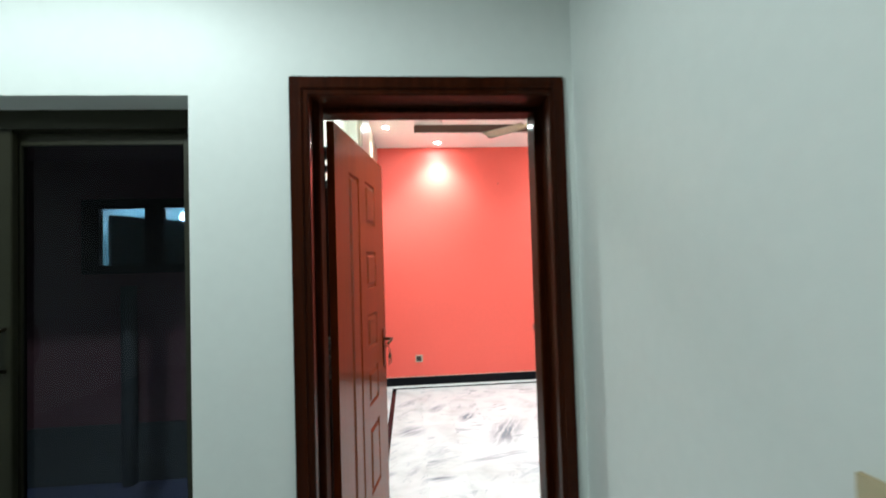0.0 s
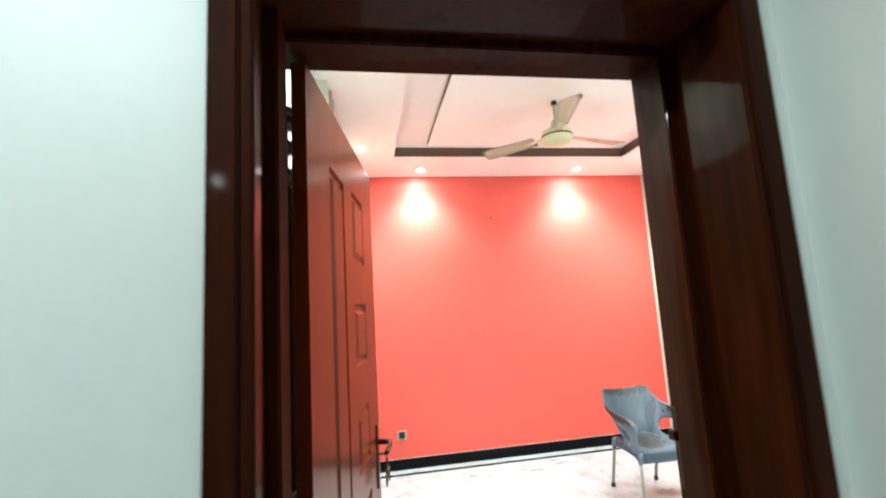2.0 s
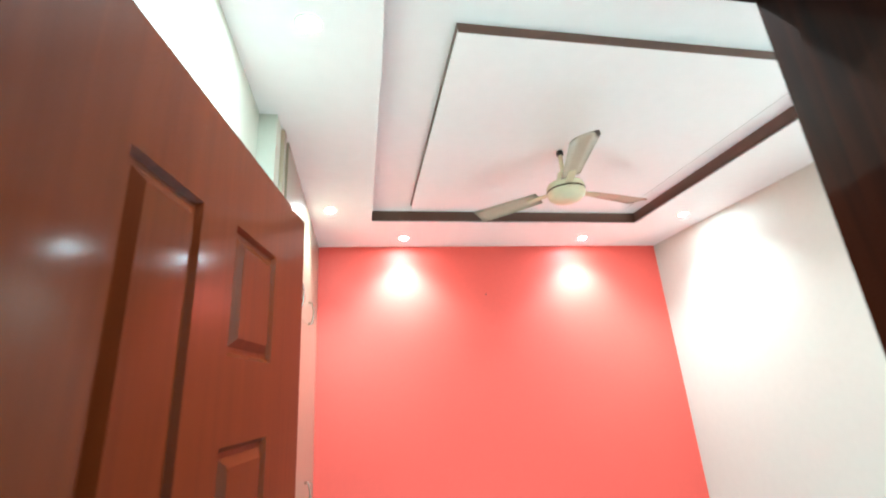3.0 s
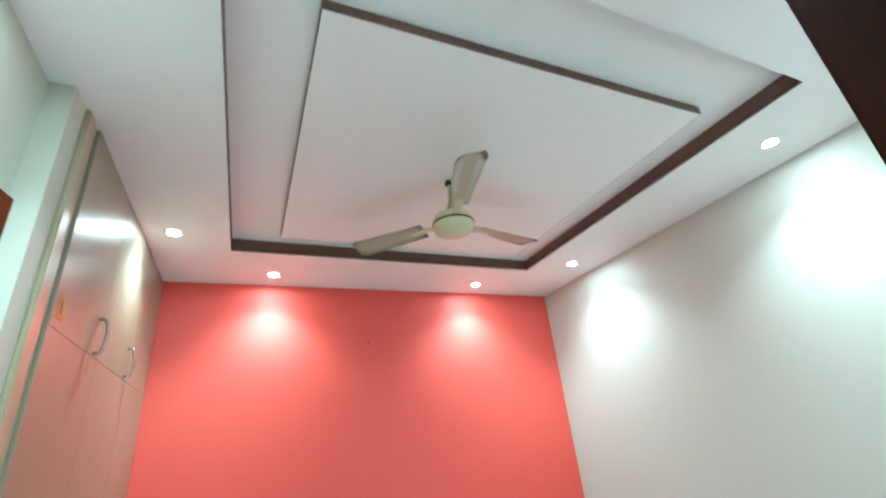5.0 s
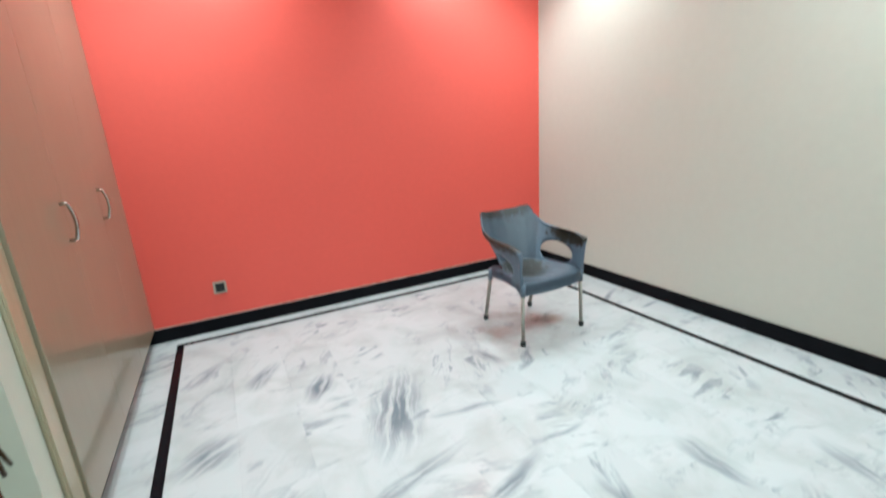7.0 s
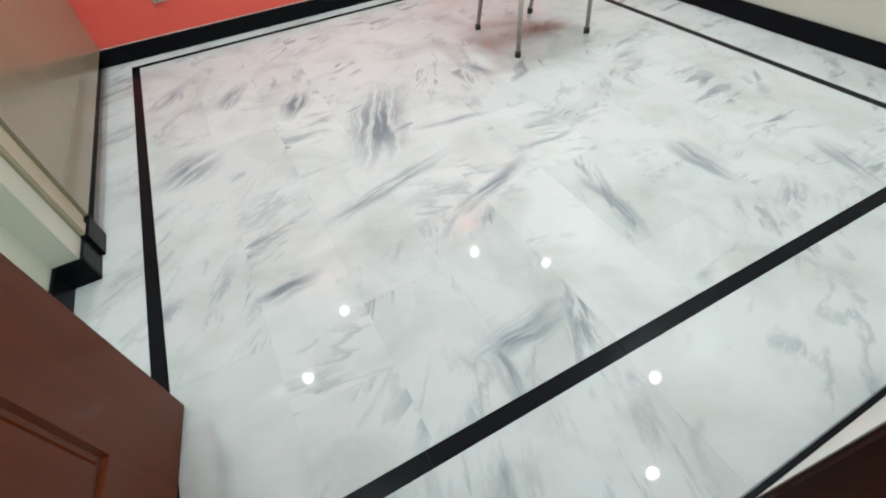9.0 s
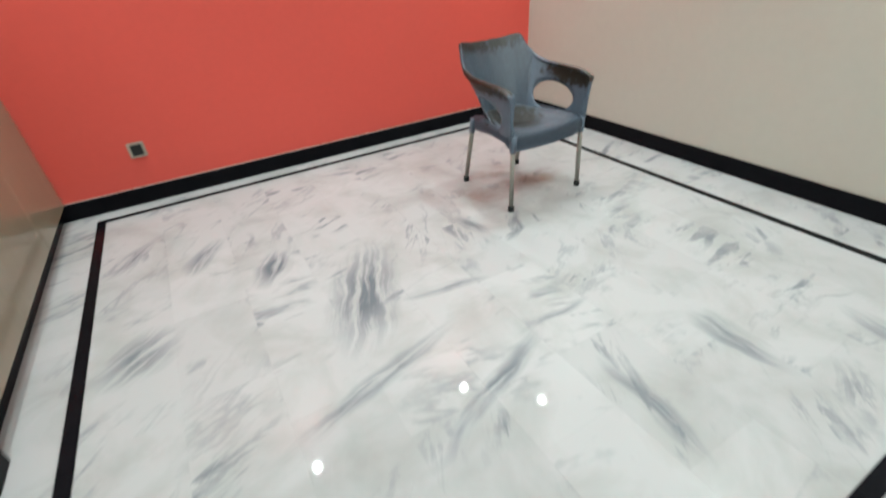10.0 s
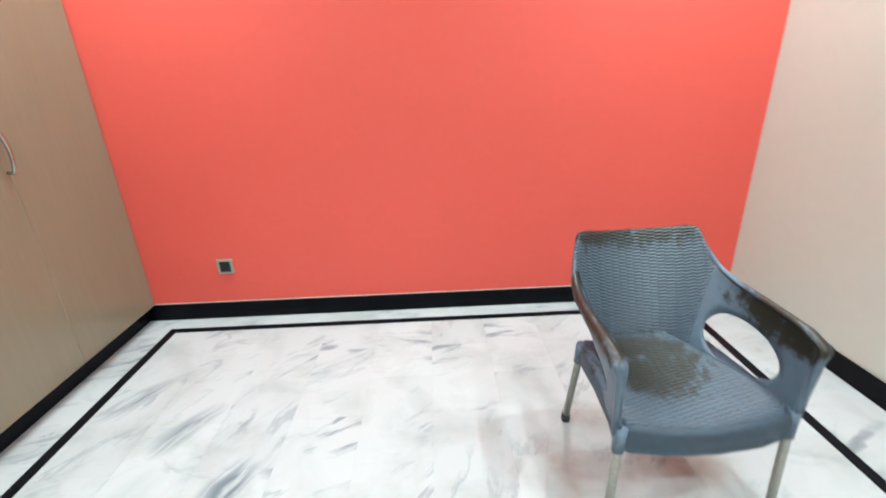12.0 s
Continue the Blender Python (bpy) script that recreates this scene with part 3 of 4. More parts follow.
def door_leaf():
    d = thing("door_leaf", "red-brown varnished panelled wooden door standing open against the wall", "door",
              at=pose(-3.331, -3.560, 0.008, 0, 0, 81.0))
    bm = bmesh.new()
    xs = sorted({0.0, LEAF_W} | {v for p in PANELS for v in p[:2]})
    zs = sorted({0.0, LEAF_H} | {v for p in PANELS for v in p[2:]})
    for side, y in ((-1, -LEAF_T / 2), (1, LEAF_T / 2)):
        for xa, xb in zip(xs, xs[1:]):
            for za, zb in zip(zs, zs[1:]):
                cx, cz = (xa + xb) / 2, (za + zb) / 2
                if not any(p[0] < cx < p[1] and p[2] < cz < p[3] for p in PANELS):
                    bm.faces.new([bm.verts.new(q) for q in ((xa, y, za), (xb, y, za), (xb, y, zb), (xa, y, zb))])
        for p in PANELS:
            raised_panel(bm, *p, y, side)
    h = LEAF_T / 2
    for a, b in (((0, 0), (LEAF_W, 0)), ((LEAF_W, 0), (LEAF_W, LEAF_H)), ((LEAF_W, LEAF_H), (0, LEAF_H)), ((0, LEAF_H), (0, 0))):
        bm.faces.new([bm.verts.new(q) for q in ((a[0], -h, a[1]), (b[0], -h, b[1]), (b[0], h, b[1]), (a[0], h, a[1]))])
    bmesh.ops.remove_doubles(bm, verts=bm.verts, dist=1e-4)
    part("leaf", bm, LEAFW, d)
    for s in (-1, 1):
        bm = bmesh.new()
        box(bm, LEAF_W - 0.085, s * h, 0.86, LEAF_W - 0.045, s * (h + 0.006), 1.10)
        soften(bm, 0.004)
        lathe_at = (LEAF_W - 0.065, s * (h + 0.006))
        part("backplate", bm, BRASS, d, "antique brass lock plate")
        bm = bmesh.new()
        x, y = lathe_at
        tube(bm, [(x, y, 1.03), (x, y + s * 0.035, 1.03), (x - 0.012, y + s * 0.046, 1.03), (x - 0.06, y + s * 0.05, 1.028), (x - 0.115, y + s * 0.046, 1.022)],
             [0.011, 0.010, 0.010, 0.009, 0.008], 12)
        part("lever_handle", bm, BRASS, d, "antique brass lever handle")
    kx, ky, kz = LEAF_W - 0.065, -h - 0.03, 0.985
    bm = bmesh.new()
    tube(bm, [(kx, -h - 0.006, kz), (kx, ky, kz)], 0.004, 8)
    tube(bm, [(kx, ky - 0.002, kz + 0.013), (kx - 0.012, ky - 0.002, kz), (kx, ky - 0.002, kz - 0.013), (kx + 0.012, ky - 0.002, kz), (kx, ky - 0.002, kz + 0.013)], 0.004, 8)
    key = part("key", bm, BRASS, d, "dark brass key standing in the lock")
    bm = bmesh.new()
    ring = [(kx + 0.018 * math.sin(k * math.pi / 6), ky - 0.006, kz - 0.028 + 0.018 * math.cos(k * math.pi / 6)) for k in range(13)]
    tube(bm, ring, 0.002, 6)
    part("key_ring", bm, BRASS, key, "dark wire key ring")
    for k, (sx, sy) in enumerate(((-0.022, -0.010), (-0.006, -0.004), (0.010, -0.012), (0.024, -0.006))):
        bm = bmesh.new()
        tube(bm, [(kx + sx * 0.4, ky + sy, kz - 0.044), (kx + sx, ky + sy, kz - 0.060), (kx + sx * 1.3, ky + sy, kz - 0.068)], [0.004, 0.010, 0.004], 8, flat=0.35)
        tube(bm, [(kx + sx * 1.2, ky + sy, kz - 0.064), (kx + sx * 1.9, ky + sy, kz - 0.108)], [0.0035, 0.003], 6)
        part("spare_key", bm, BRASS, key, "dark spare key on the ring")
    for z in (0.25, 1.05, 1.865):
        bm = bmesh.new()
        for k, (z0, z1) in enumerate(((-0.035, 0.0), (0.035, 0.065), (0.09, 0.125), (0.125, 0.145))):
            tube(bm, [(-0.012, h + 0.006, z + z0), (-0.012, h + 0.006, z + z1)], 0.010, 10)
        tube(bm, [(-0.012, h + 0.006, z - 0.03), (-0.012, h + 0.006, z + 0.14)], 0.003, 8)
        part("hinge", bm, SOCKET, d, "black steel hinge with parted knuckles")
    # added dark strip: stands in for the shade in the lower hinge gap
    boxes("gap_blocker", [(-0.006, h + 0.001, 0.02, 0.010, h + 0.034, 1.83)], SOCKET, d, "added dark strip that blocks the light in the hinge gap")
    return d


door_leaf()


# ---- wardrobe ----
def bow_handle(parent, x, y, z, length=0.15):
    bm = bmesh.new()
    pts = [(x, y, z + length / 2), (x + 0.02, y, z + length / 2)]
    for k in range(9):
        a = k / 8
        pts.append((x + 0.026 + 0.012 * math.sin(math.pi * a), y, z + length / 2 - 0.004 - (length - 0.008) * a))
    pts += [(x + 0.02, y, z - length / 2), (x, y, z - length / 2)]
    tube(bm, pts, 0.0075, 10)
    return part("handle", bm, CHROME, parent, "chrome bow handle")


def wardrobe():
    w = thing("wardrobe", "built-in beech laminate wardrobe with chrome handles, doors shut", "wardrobe")
    boxes("carcass", [(-3.985, -1.876, SK - 0.002, DOORS_X - 0.022, -0.002, CEIL - 0.002)], LAMEDGE, w)
    for ya, yb, front in ((-1.875, -1.806, DOORS_X - 0.002), (-1.804, -1.757, DOORS_X - 0.010)):
        boxes("stile", [(DOORS_X - 0.022, ya, SK, front, yb, CEIL - 0.002)], LAMEDGE, w, bevel=0.006)
    boxes("plinth", [(DOORS_X - 0.080, -1.75, 0, DOORS_X - 0.045, -0.013, SK - 0.004)], BLACK, w, "black granite plinth", 0.002)
    gap, mid = 0.0004, 2.146
    ys = [-1.752, -1.165, -0.560, -0.004]
    for k in range(3):
        y0, y1 = ys[k] + gap, ys[k + 1] - gap
        for z0, z1, tall in ((SK, mid - gap, True), (mid + gap, CEIL - 0.004, False)):
            bm = bmesh.new()
            box(bm, DOORS_X - 0.02, y0, z0, DOORS_X, y1, z1)
            soften(bm, 0.0015, 1)
            door = part("door", bm, LAMINATE, w)
            if k < 2:
                bow_handle(door, DOORS_X, y1 - ((0.042, 0.012)[k] if tall else (0.070, 0.085)[k]), 1.060 if tall else 2.235)
    return w


wardrobe()


def paper_tag():
    bm = bmesh.new()
    box(bm, DOORS_X + 0.0005, -1.712, 2.182, DOORS_X + 0.002, -1.655, 2.262)
    soften(bm, 0.0006, 1)
    t = tagged(part("paper_tag", bm, ORANGE), "small orange paper tag stuck on the wardrobe door", "tag")
    boxes("print", [(DOORS_X + 0.0021, -1.695, 2.20, DOORS_X + 0.0026, -1.683, 2.25)], BROWN, t, "dark printed bar")
    return t


paper_tag()


# ---- ceiling lamps ----
def downlight(x, y, z, group, lit):
    d = thing("ceiling_downlight", "round recessed downlight, switched on, with a white ring", "ceiling light", group, at=pose(x, y, z))
    bm = bmesh.new()
    lathe(bm, [(0.032, 0.0), (0.034, -0.003), (0.046, -0.006), (0.052, 0.0)], sides=32)
    part("ring", bm, PLATE, d)
    bm = bmesh.new()
    lathe(bm, [(0.032, -0.001), (0.032, -0.002), (0.023, -0.005)], sides=32)
    part("lens", bm, lit, d, "glowing white lens")
    return d


for lx, ly in LAMPS:
    downlight(lx, ly, CEIL, "bedroom downlights", LAMPON)
for lx, ly, _ in HALL_LAMPS:
    downlight(lx, ly, HALL_CEIL, "hall downlights", HALLON)


# ---- ceiling fan ----
def ceiling_fan():
    f = thing("ceiling_fan", "cream three-blade ceiling fan hanging from a short rod", "ceiling fan", at=pose(-1.803, -1.680, PANEL, 0, 0, 14))
    bm = bmesh.new()
    lathe(bm, [(0.0125, 0.0), (0.0125, -0.22)], sides=16)
    part("rod", bm, FANC, f)
    bm = bmesh.new()
    lathe(bm, [(0.018, -0.0005), (0.022, -0.012), (0.020, -0.03), (0.016, -0.032)], sides=20)
    part("ceiling_hook", bm, SOCKET, f, "dark rubber cap over the hook")
    bm = bmesh.new()
    lathe(bm, [(0.015, -0.14), (0.032, -0.15), (0.045, -0.20), (0.048, -0.215), (0.014, -0.216)], sides=28)
    part("canopy", bm, FANC, f)
    bm = bmesh.new()
    lathe(bm, [(0.03, -0.212), (0.075, -0.216), (0.102, -0.228), (0.112, -0.252), (0.112, -0.285), (0.104, -0.308), (0.082, -0.326), (0.050, -0.338), (0.012, -0.342)], sides=48)
    part("motor", bm, FANC, f)
    bm = bmesh.new()
    lathe(bm, [(0.1125, -0.268), (0.1140, -0.273), (0.1125, -0.279), (0.110, -0.274)], sides=48)
    part("band", bm, BRASS, f, "thin gilt band")
    for k in range(3):
        bm = bmesh.new()
        n = 12
        rows = []
        for i in range(n + 1):
            r = 0.17 + (0.61 - 0.17) * i / n
            half = 0.055 + 0.022 * i / n
            if i == n:
                half *= 0.75
            rows.append([bm.verts.new((r, s * half, -0.262 + 0.014 * s + dz)) for s, dz in ((-1, 0), (-0.3, 0.005), (0.3, 0.005), (1, 0))])
        for a, b in zip(rows, rows[1:]):
            for j in range(3):
                bm.faces.new((a[j], a[j + 1], b[j + 1], b[j])).smooth = True
        bmesh.ops.solidify(bm, geom=bm.faces[:], thickness=0.003)
        bmesh.ops.transform(bm, matrix=pose(0, 0, 0, 0, 0, 120 * k), verts=bm.verts)
        blade = part("blade", bm, BLADE, f)
        bm = bmesh.new()
        box(bm, 0.10, -0.022, -0.266, 0.25, 0.022, -0.260)
        soften(bm, 0.002, 1)
        bmesh.ops.transform(bm, matrix=pose(0, 0, 0, 0, 0, 120 * k), verts=bm.verts)
        part("bracket", bm, FANC, blade)
    return f


ceiling_fan()


# ---- wall plates ----
def socket():
    s = thing("wall_socket", "yellowed square wall socket with a black insert on the red wall", "socket", at=pose(-2.922, -0.0005, 0.324))
    bm = bmesh.new()
    box(bm, -0.044, -0.010, -0.044, 0.044, 0, 0.044)
    soften(bm, 0.003)
    part("plate", bm, GRIMY, s)
    boxes("insert", [(-0.029, -0.0125, -0.031, 0.029, -0.0102, 0.031)], SOCKET, s, "black socket insert", 0.001)
    return s


def switch_plate():
    s = thing("switch_plate", "beige plastic switch board on the pale hall wall", "switch", at=pose(HALL_E, -4.96, 1.105))
    bm = bmesh.new()
    box(bm, -0.012, -0.08, -0.08, 0, 0.08, 0.08)
    soften(bm, 0.004)
    part("plate", bm, BEIGE, s)
    for k in range(3):
        boxes("rocker", [(-0.0165, -0.055 + 0.04 * k, -0.03, -0.0122, -0.025 + 0.04 * k, 0.03)], SOCKET, s, "dark rocker switch", 0.001)
    return s


def wall_nail():
    n = thing("wall_nail", "small dark nail in the red wall", "nail", at=pose(-1.862, 0, 2.478, 90))
    bm = bmesh.new()
    lathe(bm, [(0.0025, -0.01), (0.0025, 0.016), (0.006, 0.0165), (0.006, 0.018)], sides=10)
    part("shank", bm, SOCKET, n)
    return n


wall_nail()
socket()
switch_plate()


# ---- armchair of moulded plastic on steel legs; its front looks along -y ----
def plastic_armchair():
    c = thing("plastic_armchair", "stained blue-grey woven-look plastic armchair on thin steel legs", "chair", at=pose(-1.043, -1.186, 0, 0, 0, 2.6))
    knots = [0.0, 0.25, 0.42, 0.50, 0.58, 0.66, 0.74, 0.86, 0.95, 1.0]
    rim_x = [0.0, 0.105, 0.176, 0.208, 0.230, 0.247, 0.257, 0.263, 0.262, 0.258]
    rim_y = [0.300, 0.288, 0.264, 0.242, 0.200, 0.145, 0.075, -0.055, -0.170, -0.222]
    rim_z = [0.760, 0.763, 0.776, 0.776, 0.706, 0.660, 0.640, 0.632, 0.626, 0.610]
    foot_x = [0.0, 0.070, 0.106, 0.117, 0.128, 0.147, 0.180, 0.225, 0.238, 0.240]
    foot_y = [0.165, 0.160, 0.150, 0.140, 0.118, 0.075, 0.005, -0.105, -0.185, -0.235]

    def half_seat(y):
        """Half the seat's width at depth y, wide in front and drawn in at the back."""
        return float(np.interp(-y, [-v for v in foot_y[2:]], foot_x[2:]))

    def skin(s, v):
        """The tub of the chair: s runs round it from one arm's tip to the other, v from the seat up to the rim."""
        a, sign = abs(s), math.copysign(1, s)
        at = [float(np.interp(a, knots, k)) for k in (foot_x, foot_y, rim_x, rim_y, rim_z)]
        v = min(1.0, max(0.0, v))
        w = v ** 1.15
        return (sign * (at[0] + (at[2] - at[0]) * w), at[1] + (at[3] - at[1]) * w, 0.392 + (at[4] - 0.392) * v)

    def sheet(name, fn, nu, nv, thick, mat):
        bm = bmesh.new()
        grid = [[bm.verts.new(fn(u / nu, v / nv)) for u in range(nu + 1)] for v in range(nv + 1)]
        for v in range(nv):
            for u in range(nu):
                bm.faces.new((grid[v][u], grid[v][u + 1], grid[v + 1][u + 1], grid[v + 1][u])).smooth = True
        bmesh.ops.smooth_vert(bm, verts=[v for v in bm.verts if len(v.link_faces) == 4], factor=0.5, use_axis_x=True, use_axis_y=True, use_axis_z=True)
        bmesh.ops.solidify(bm, geom=bm.faces[:], thickness=thick)
        return part(name, bm, mat, c)

    def seat(u, v):
        y = -0.248 + 0.416 * v - 0.032 * (1 - (2 * u - 1) ** 2) * (1 - v)
        x = (2 * u - 1) * (half_seat(y) + 0.004) * (1 - 0.09 * max(0, (0.16 - v) / 0.16) ** 2)
        e = max(0, abs(2 * u - 1) - 0.82) / 0.18
        z = 0.418 - 0.040 * math.sin(math.pi * min(1, v * 1.1)) * (1 - (2 * u - 1) ** 2) + 0.010 * (2 * u - 1) ** 2
        z -= 0.016 * e * e
        if v < 0.2:
            z -= 0.052 * ((0.2 - v) / 0.2) ** 2
        return x, y, z

    sheet("seat", seat, 22, 24, 0.012, WOVEN)
    sheet("backrest", lambda u, v: skin((2 * u - 1) * 0.625, v), 44, 24, 0.011, WOVEN)

    # apron under the seat's edge, drawn down to the four leg sockets
    bm = bmesh.new()
    path = [(-0.195, 0.168, 0.340), (-0.222, 0.10, 0.352), (-0.232, -0.03, 0.362), (-0.243, -0.16, 0.355), (-0.248, -0.215, 0.328), (-0.225, -0.248, 0.328), (-0.13, -0.276, 0.333),
            (0.0, -0.287, 0.335)]
    path += [(-x, y, z) for x, y, z in path[-2::-1]]
    rows = [[bm.verts.new((x * k, y * k, 0.425 + (z - 0.425) * f)) for x, y, z in path] for f, k in ((0.12, 0.955), (0.3, 0.99), (0.6, 1.0), (1, 0.985))]
    rows.insert(0, [bm.verts.new((math.copysign(min(abs(x), half_seat(y)) * 0.97, x), y * 0.9, 0.404)) for x, y, z in path])
    for a, b in zip(rows, rows[1:]):
        for j in range(len(path) - 1):
            bm.faces.new((a[j], a[j + 1], b[j + 1], b[j])).smooth = True
    bmesh.ops.solidify(bm, geom=bm.faces[:], thickness=0.011)
    part("apron", bm, PLASTIC, c)

    for sign in (-1, 1):
        # side panel: a ring between the panel's border and its rounded hole
        bm = bmesh.new()
        n, rings = 48, 5
        grid = []
        for k in range(n):
            a = 2 * math.pi * k / n
            ca, sa = math.cos(a), math.sin(a)
            big = 1 / max(abs(ca), abs(sa))
            hole = (0.792 + 0.128 * ca, 0.350 + 0.300 * sa)
            edge = (0.805 + 0.195 * ca * big, 0.5 + 0.5 * sa * big)
            grid.append([bm.verts.new(skin(sign * (hole[0] + (edge[0] - hole[0]) * r / rings), hole[1] + (edge[1] - hole[1]) * r / rings)) for r in range(rings + 1)])
        for k in range(n):
            for r in range(rings):
                bm.faces.new((grid[k][r], grid[(k + 1) % n][r], grid[(k + 1) % n][r + 1], grid[k][r + 1])).smooth = True
        bmesh.ops.recalc_face_normals(bm, faces=bm.faces)
        bmesh.ops.solidify(bm, geom=bm.faces[:], thickness=0.010)
        part("side_panel", bm, PLASTIC, c)
        # armrest: a ledge that grows out of the rim, widest at its square tip
        bm = bmesh.new()
        rings = []
        for i in range(21):
            a = 0.54 + 0.46 * i / 20
            x, y, z = skin(a, 1.0)
            w = 0.012 * min(1, max(0.06, (a - 0.54) / 0.2)) ** 0.8 + 0.015 * max(0, (a - 0.72) / 0.28) ** 1.3
            drop = 0.010 * min(1, (a - 0.54) / 0.15)
            o = 0.010 * (1 - min(1, (a - 0.54) / 0.2))
            prof = [(x - 0.010, z + 0.001), (x + w * 0.35, z + 0.006), (x + w, z - drop * 0.3), (x + w + 0.002, z - drop - 0.012), (x + w - 0.008, z - drop - 0.012), (x + w * 0.3, z - 0.008), (x - 0.008, z - 0.010)]
            rings.append([bm.verts.new((sign * px, y + o, pz)) for px, pz in prof])
        x, y, z = skin(1.0, 1.0)
        for dy, dz, k in ((-0.012, -0.004, 1.7), (-0.019, -0.018, 1.6), (-0.018, -0.045, 0.9), (-0.012, -0.150, 0.45), (-0.010, -0.225, 0.35)):
            prof = [(x - 0.010, 0), (x + 0.004 * k, -0.004), (x + 0.016 * k, 0), (x + 0.018 * k, 0.010), (x + 0.012 * k, 0.012), (x + 0.004, 0.012), (x - 0.008, 0.012)]
            rings.append([bm.verts.new((sign * px, y + dy + q, z + dz)) for px, q in prof])
        for r0, r1 in zip(rings, rings[1:]):
            for k in range(7):
                bm.faces.new((r0[k], r0[(k + 1) % 7], r1[(k + 1) % 7], r1[k])).smooth = True
        bm.faces.new(rings[0])
        bm.faces.new(rings[-1])
        part("armrest", bm, PLASTIC, c, "armrest with dark brown scuffs")
    for x, y, tx, ty in ((-0.249, -0.235, -0.238, -0.226), (0.249, -0.235, 0.238, -0.226), (-0.202, 0.235, -0.200, 0.150), (0.202, 0.235, 0.200, 0.150)):
        bm = bmesh.new()
        tube(bm, [(tx, ty, 0.40), (x, y, 0.02)], 0.0125, 12)
        leg = part("leg", bm, STEEL, c, "steel tube leg")
        bm = bmesh.new()
        k = 0.085 / 0.38
        tube(bm, [(tx, ty, 0.402), (tx + (x - tx) * k, ty + (y - ty) * k, 0.322)], [0.0195, 0.0165], 14)
        part("socket_sleeve", bm, PLASTIC, leg)
        bm = bmesh.new()
        lathe(bm, [(0.016, 0.0), (0.0175, 0.012), (0.0155, 0.032), (0.0125, 0.033)], x, y, 16)
        part("rubber_foot", bm, RUBBER, leg)
    return c


plastic_armchair()


# ---- sliding glass door of the hall, and the yard behind it ----
def sliding_door():
    w = tagged(new("window_1"), "bronze aluminium sliding door with dark tinted glass", "sliding door", kind="structure")
    y0, y1 = -3.70, -3.62
    boxes("window_frame", [(WIN_L, y0, WIN_T - 0.075, WIN_R, y1, WIN_T), (WIN_L, y0, 0, WIN_L + 0.05, y1, WIN_T - 0.075),
                           (WIN_R - 0.05, y0, 0, WIN_R, y1, WIN_T - 0.075), (WIN_L + 0.05, y0, 0, WIN_R - 0.05, y1, 0.05)], BRONZE, w, bevel=0.003)
    mid = -4.54
    for x0, x1, ya, yb in ((WIN_L + 0.05, mid + 0.03, y0 + 0.004, y0 + 0.034), (mid - 0.03, WIN_R - 0.05, y0 + 0.044, y0 + 0.074)):
        s = boxes("sash", [(x0, ya, 0.052, x0 + 0.06, yb, WIN_T - 0.077), (x1 - 0.06, ya, 0.052, x1, yb, WIN_T - 0.077),
                           (x0 + 0.06, ya, 0.052, x1 - 0.06, yb, 0.122), (x0 + 0.06, ya, WIN_T - 0.127, x1 - 0.06, yb, WIN_T - 0.077)], BRONZE, w, bevel=0.003)
        g = boxes("pane", [(x0 + 0.058, (ya + yb) / 2 - 0.003, 0.12, x1 - 0.058, (ya + yb) / 2 + 0.003, WIN_T - 0.125)], TINT, s, "dark tinted pane")
        g.visible_shadow = False
    bm = bmesh.new()
    x = mid + 0.005
    tube(bm, [(x, y0 + 0.004, 1.30), (x, y0 - 0.03, 1.29), (x, y0 - 0.035, 1.22), (x, y0 - 0.03, 1.15), (x, y0 + 0.004, 1.14)], 0.008, 10)
    part("handle", bm, BRASS, w, "brass pull handle")
    return w


sliding_door()
YN = -2.11
structure("yard_wall_north", [(-7.0, YN, 0.0, -5.38, YN + 0.065, 3.6), (-4.37, YN, 0.0, -3.685, YN + 0.065, 3.6),
                              (-5.38, YN, 0, -4.37, YN + 0.065, 1.49), (-5.38, YN, 2.04, -4.37, YN + 0.065, 3.6)], PINK, "faded pink rendered yard wall with a small window")
structure("yard_wall_west", [(-7.2, HALL_N, 0.0, -7.0, YN + 0.065, 3.6)], PINK, "faded pink rendered yard wall")
structure("yard_plinth", [(-7.0, YN - 0.02, 0.0, -3.685, YN, 0.41)], DADO, "dark plinth of the yard wall", category="plinth")
structure("yard_floor", [(-7.0, ROOM_S, -0.1, -3.685, YN, 0.0)], YARDF, "bluish tiled yard floor", category="floor")
structure("yard_canopy", [(-7.0, YN - 0.45, 2.32, -3.685, YN, 2.42)], PINK, "faded pink ledge above the yard window", category="ledge")
structure("yard_pilaster", [(-5.86, YN - 0.05, 0.41, -5.70, YN, 2.32)], PINK, "faded pink pilaster on the yard wall", category="pilaster")
partition = structure("bathroom_partition", [(0, -0.02, 0.85, 1.015, 0.02, 1.94)], DADO, "dark green half-open partition behind the yard window", category="partition")
partition.matrix_world = pose(-5.28, -1.95, 0, 0, 0, 62.4)


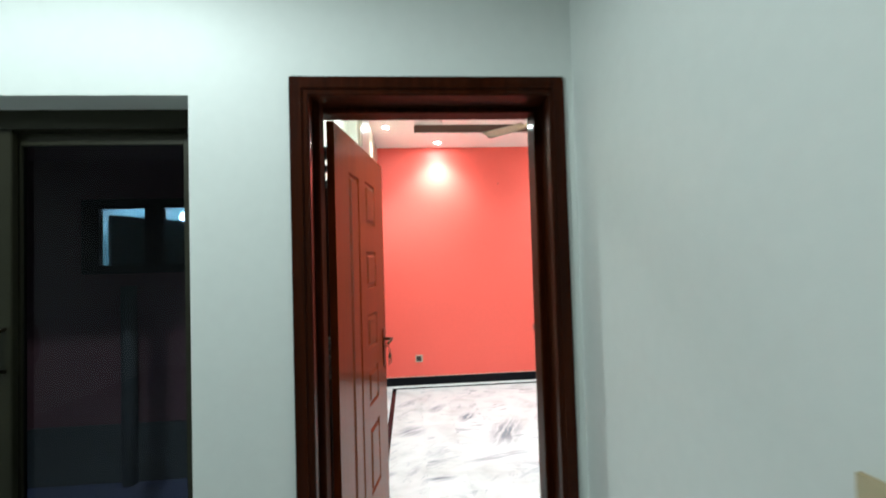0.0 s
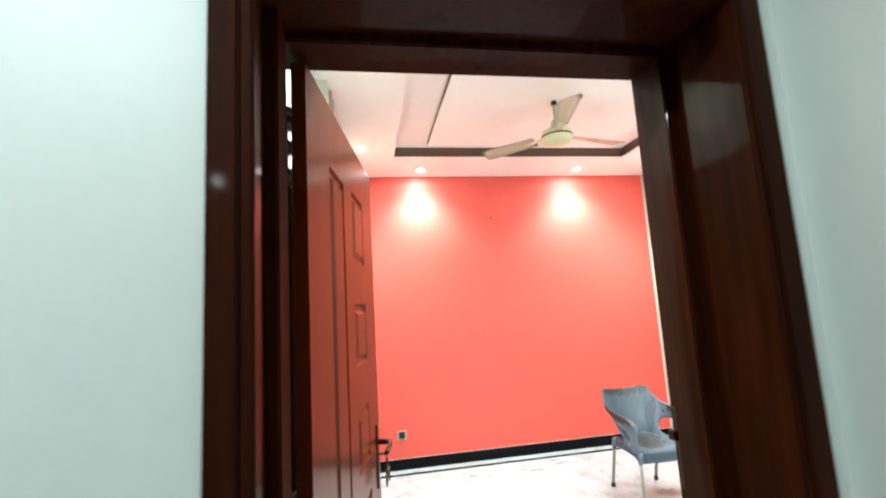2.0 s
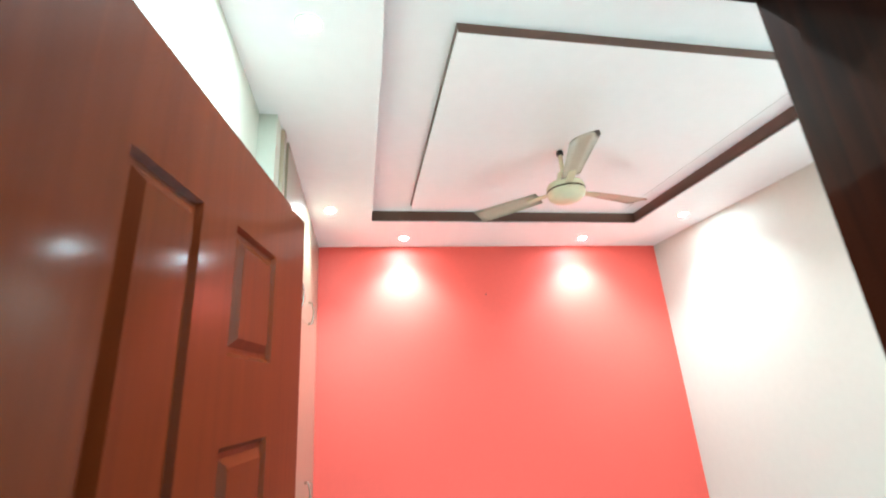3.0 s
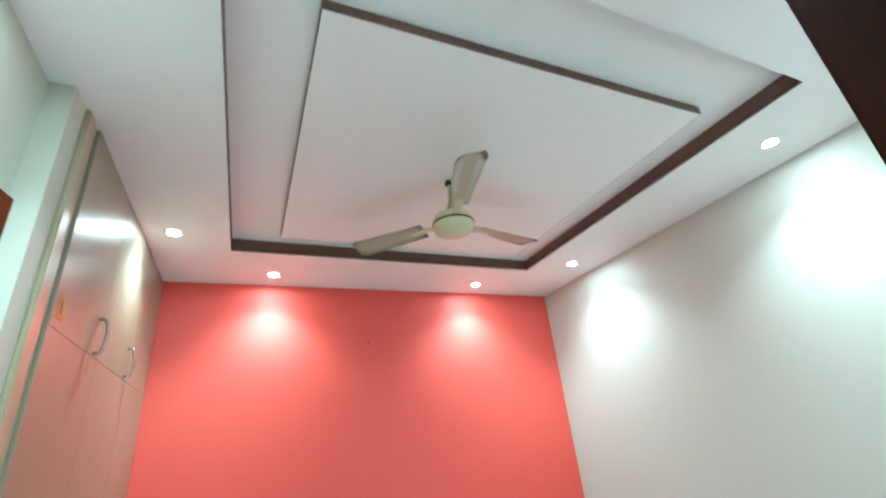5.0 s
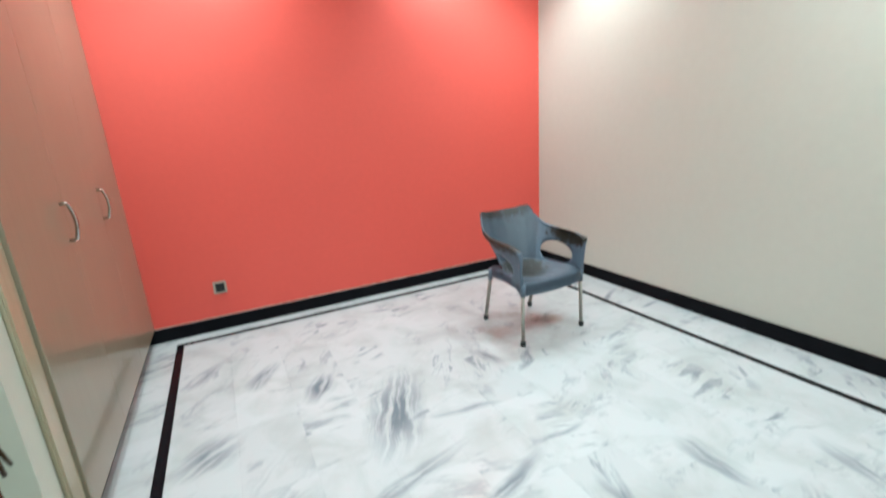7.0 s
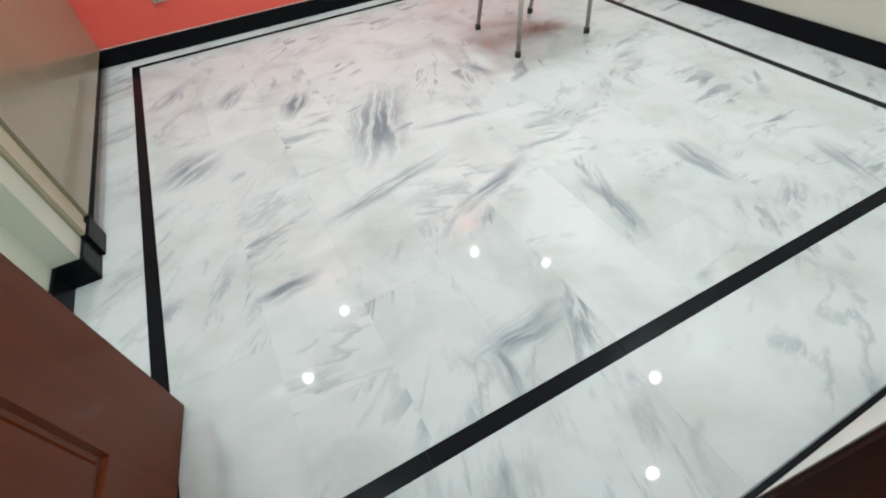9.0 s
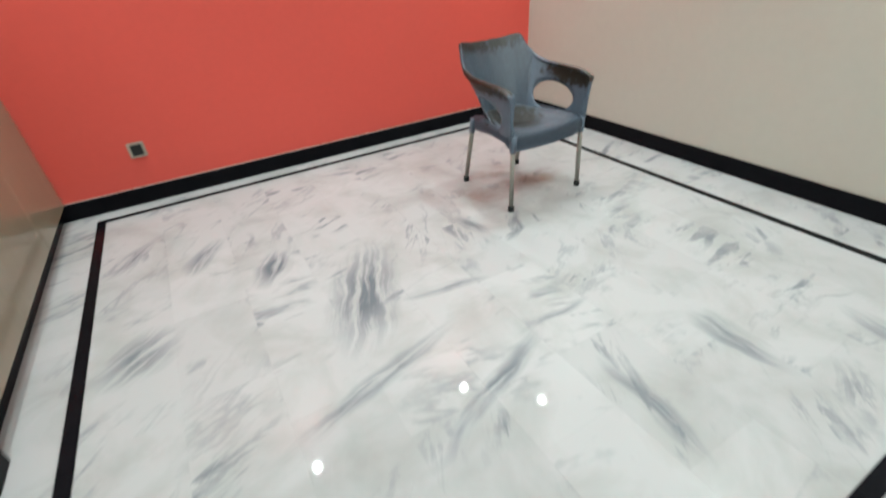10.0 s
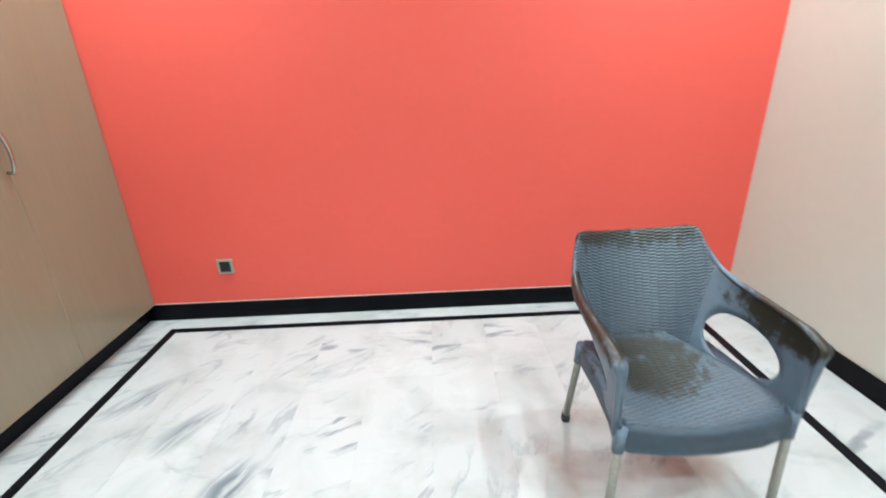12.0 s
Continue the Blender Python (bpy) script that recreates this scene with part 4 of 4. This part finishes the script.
def hanging_bulb():
    b = thing("hanging_bulb", "lit white bulb hanging on a short cord in the tiled room", "lamp", at=pose(-5.18, -1.00, 2.45))
    bm = bmesh.new()
    tube(bm, [(0, 0, 0), (0, 0, -0.29)], 0.004, 8)
    part("cord", bm, SOCKET, b)
    bm = bmesh.new()
    lathe(bm, [(0.010, -0.28), (0.014, -0.285), (0.014, -0.32), (0.010, -0.322)], sides=16)
    part("lamp_holder", bm, SOCKET, b)
    bm = bmesh.new()
    lathe(bm, [(0.010, -0.32), (0.016, -0.33), (0.024, -0.345), (0.024, -0.36), (0.016, -0.375), (0.005, -0.38)], sides=24)
    part("bulb", bm, BULB, b, "glowing white bulb")
    return b


hanging_bulb()
structure("bathroom_shell", [(-5.6, -0.65, 0.8, -4.1, -0.6, 2.5), (-5.65, YN + 0.065, 0.8, -5.6, -0.6, 2.5), (-4.15, YN + 0.065, 0.8, -4.1, -0.6, 2.5),
                             (-5.6, YN + 0.065, 2.45, -4.15, -0.65, 2.5), (-5.6, YN + 0.065, 0.8, -4.15, -0.65, 0.85)], TEAL, "pale teal tiled room behind the yard window")


def yard_window():
    w = tagged(new("window_2"), "small dark-framed two-pane window lit from behind", "window", kind="structure")
    y0, y1 = YN + 0.005, YN + 0.055
    boxes("window_frame", [(-5.38, y0, 1.49, -4.37, y1, 1.55), (-5.38, y0, 1.97, -4.37, y1, 2.04), (-5.38, y0, 1.55, -5.26, y1, 1.97),
                           (-4.44, y0, 1.55, -4.37, y1, 1.97), (-4.94, y0, 1.55, -4.81, y1, 1.97)], SOCKET, w, bevel=0.003)
    for x0, x1 in ((-5.26, -4.94), (-4.81, -4.44)):
        g = boxes("pane", [(x0, y0 + 0.02, 1.55, x1, y0 + 0.026, 1.97)], CLEAR, w)
        g.visible_shadow = False
    bm = bmesh.new()
    tube(bm, [(-5.02, YN - 0.05, 0.0), (-5.02, YN - 0.05, 1.40)], 0.05, 16)
    pipe = part("drain_pipe", bm, DADO)
    tagged(pipe, "grey-green plastic drain pipe on the yard wall", "pipe")
    return w


yard_window()


# ---- marble slabs and black border of the bedroom floor ----
BX0, BX1, BY0, BY1, BW = -3.249, -0.305, -3.100, -0.112, 0.046
black = [("border_strip", BX0, BY1 - BW, BX1, BY1), ("border_strip", BX0, BY0, BX1, BY0 + BW),
         ("border_strip", BX0, BY0 + BW, BX0 + BW, BY1 - BW), ("border_strip", BX1 - BW, BY0 + BW, BX1, BY1 - BW)]
for n, x0, y0, x1, y1 in black:
    along, pieces = x1 - x0 > y1 - y0, 5
    for k in range(pieces):
        a, b = k / pieces, (k + 1) / pieces
        xa, xb = (x0 + (x1 - x0) * a, x0 + (x1 - x0) * b) if along else (x0, x1)
        ya, yb = (y0, y1) if along else (y0 + (y1 - y0) * a, y0 + (y1 - y0) * b)
        boxes(n, [(xa + 0.0004, ya + 0.0004, -0.012, xb - 0.0004, yb - 0.0004, 0.0)], BLACK, floor)


def slab(made, x0, y0, x1, y1):
    """One marble slab with a fine arris; slabs of one size share a mesh."""
    key = (round(x1 - x0, 4), round(y1 - y0, 4))
    if key not in made:
        bm = bmesh.new()
        w, h, g = key[0] / 2 - 0.00005, key[1] / 2 - 0.00005, 0.0003
        lo = [bm.verts.new(p) for p in ((-w, -h, -0.012), (w, -h, -0.012), (w, h, -0.012), (-w, h, -0.012))]
        up = [bm.verts.new(p) for p in ((-w, -h, -g), (w, -h, -g), (w, h, -g), (-w, h, -g))]
        hi = [bm.verts.new(p) for p in ((-w + g, -h + g, 0), (w - g, -h + g, 0), (w - g, h - g, 0), (-w + g, h - g, 0))]
        for a, b in ((lo, up), (up, hi)):
            for k in range(4):
                bm.faces.new((a[k], a[(k + 1) % 4], b[(k + 1) % 4], b[k]))
        bm.faces.new(hi)
        made[key] = mesh_of("marble_slab", bm, MARBLE)
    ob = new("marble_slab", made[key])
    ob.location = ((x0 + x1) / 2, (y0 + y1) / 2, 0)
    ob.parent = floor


def slabs(x0, y0, x1, y1, nx, ny, stagger=0.0):
    """Slabs in columns along y that fill a rectangle, every second column shifted by a share of a slab."""
    made = {}
    dx, dy = (x1 - x0) / nx, (y1 - y0) / ny
    for i in range(nx):
        shift = (i % 2) * stagger * dy
        edges = [y0] + [y0 + shift + j * dy for j in range(0 if shift else 1, ny)] + [y1]
        for ya, yb in zip(edges, edges[1:]):
            slab(made, x0 + i * dx, ya, x0 + (i + 1) * dx, yb)


slabs(BX0 + BW, BY0 + BW, BX1 - BW, BY1 - BW, 10, 6, 0.5)
slabs(LEFT, BY1, 0, 0, 5, 1)
slabs(LEFT, ROOM_S, 0, BY0, 5, 1)
slabs(LEFT, BY0, BX0, BY1, 1, 5)
slabs(BX1, BY0, 0, BY1, 1, 5)
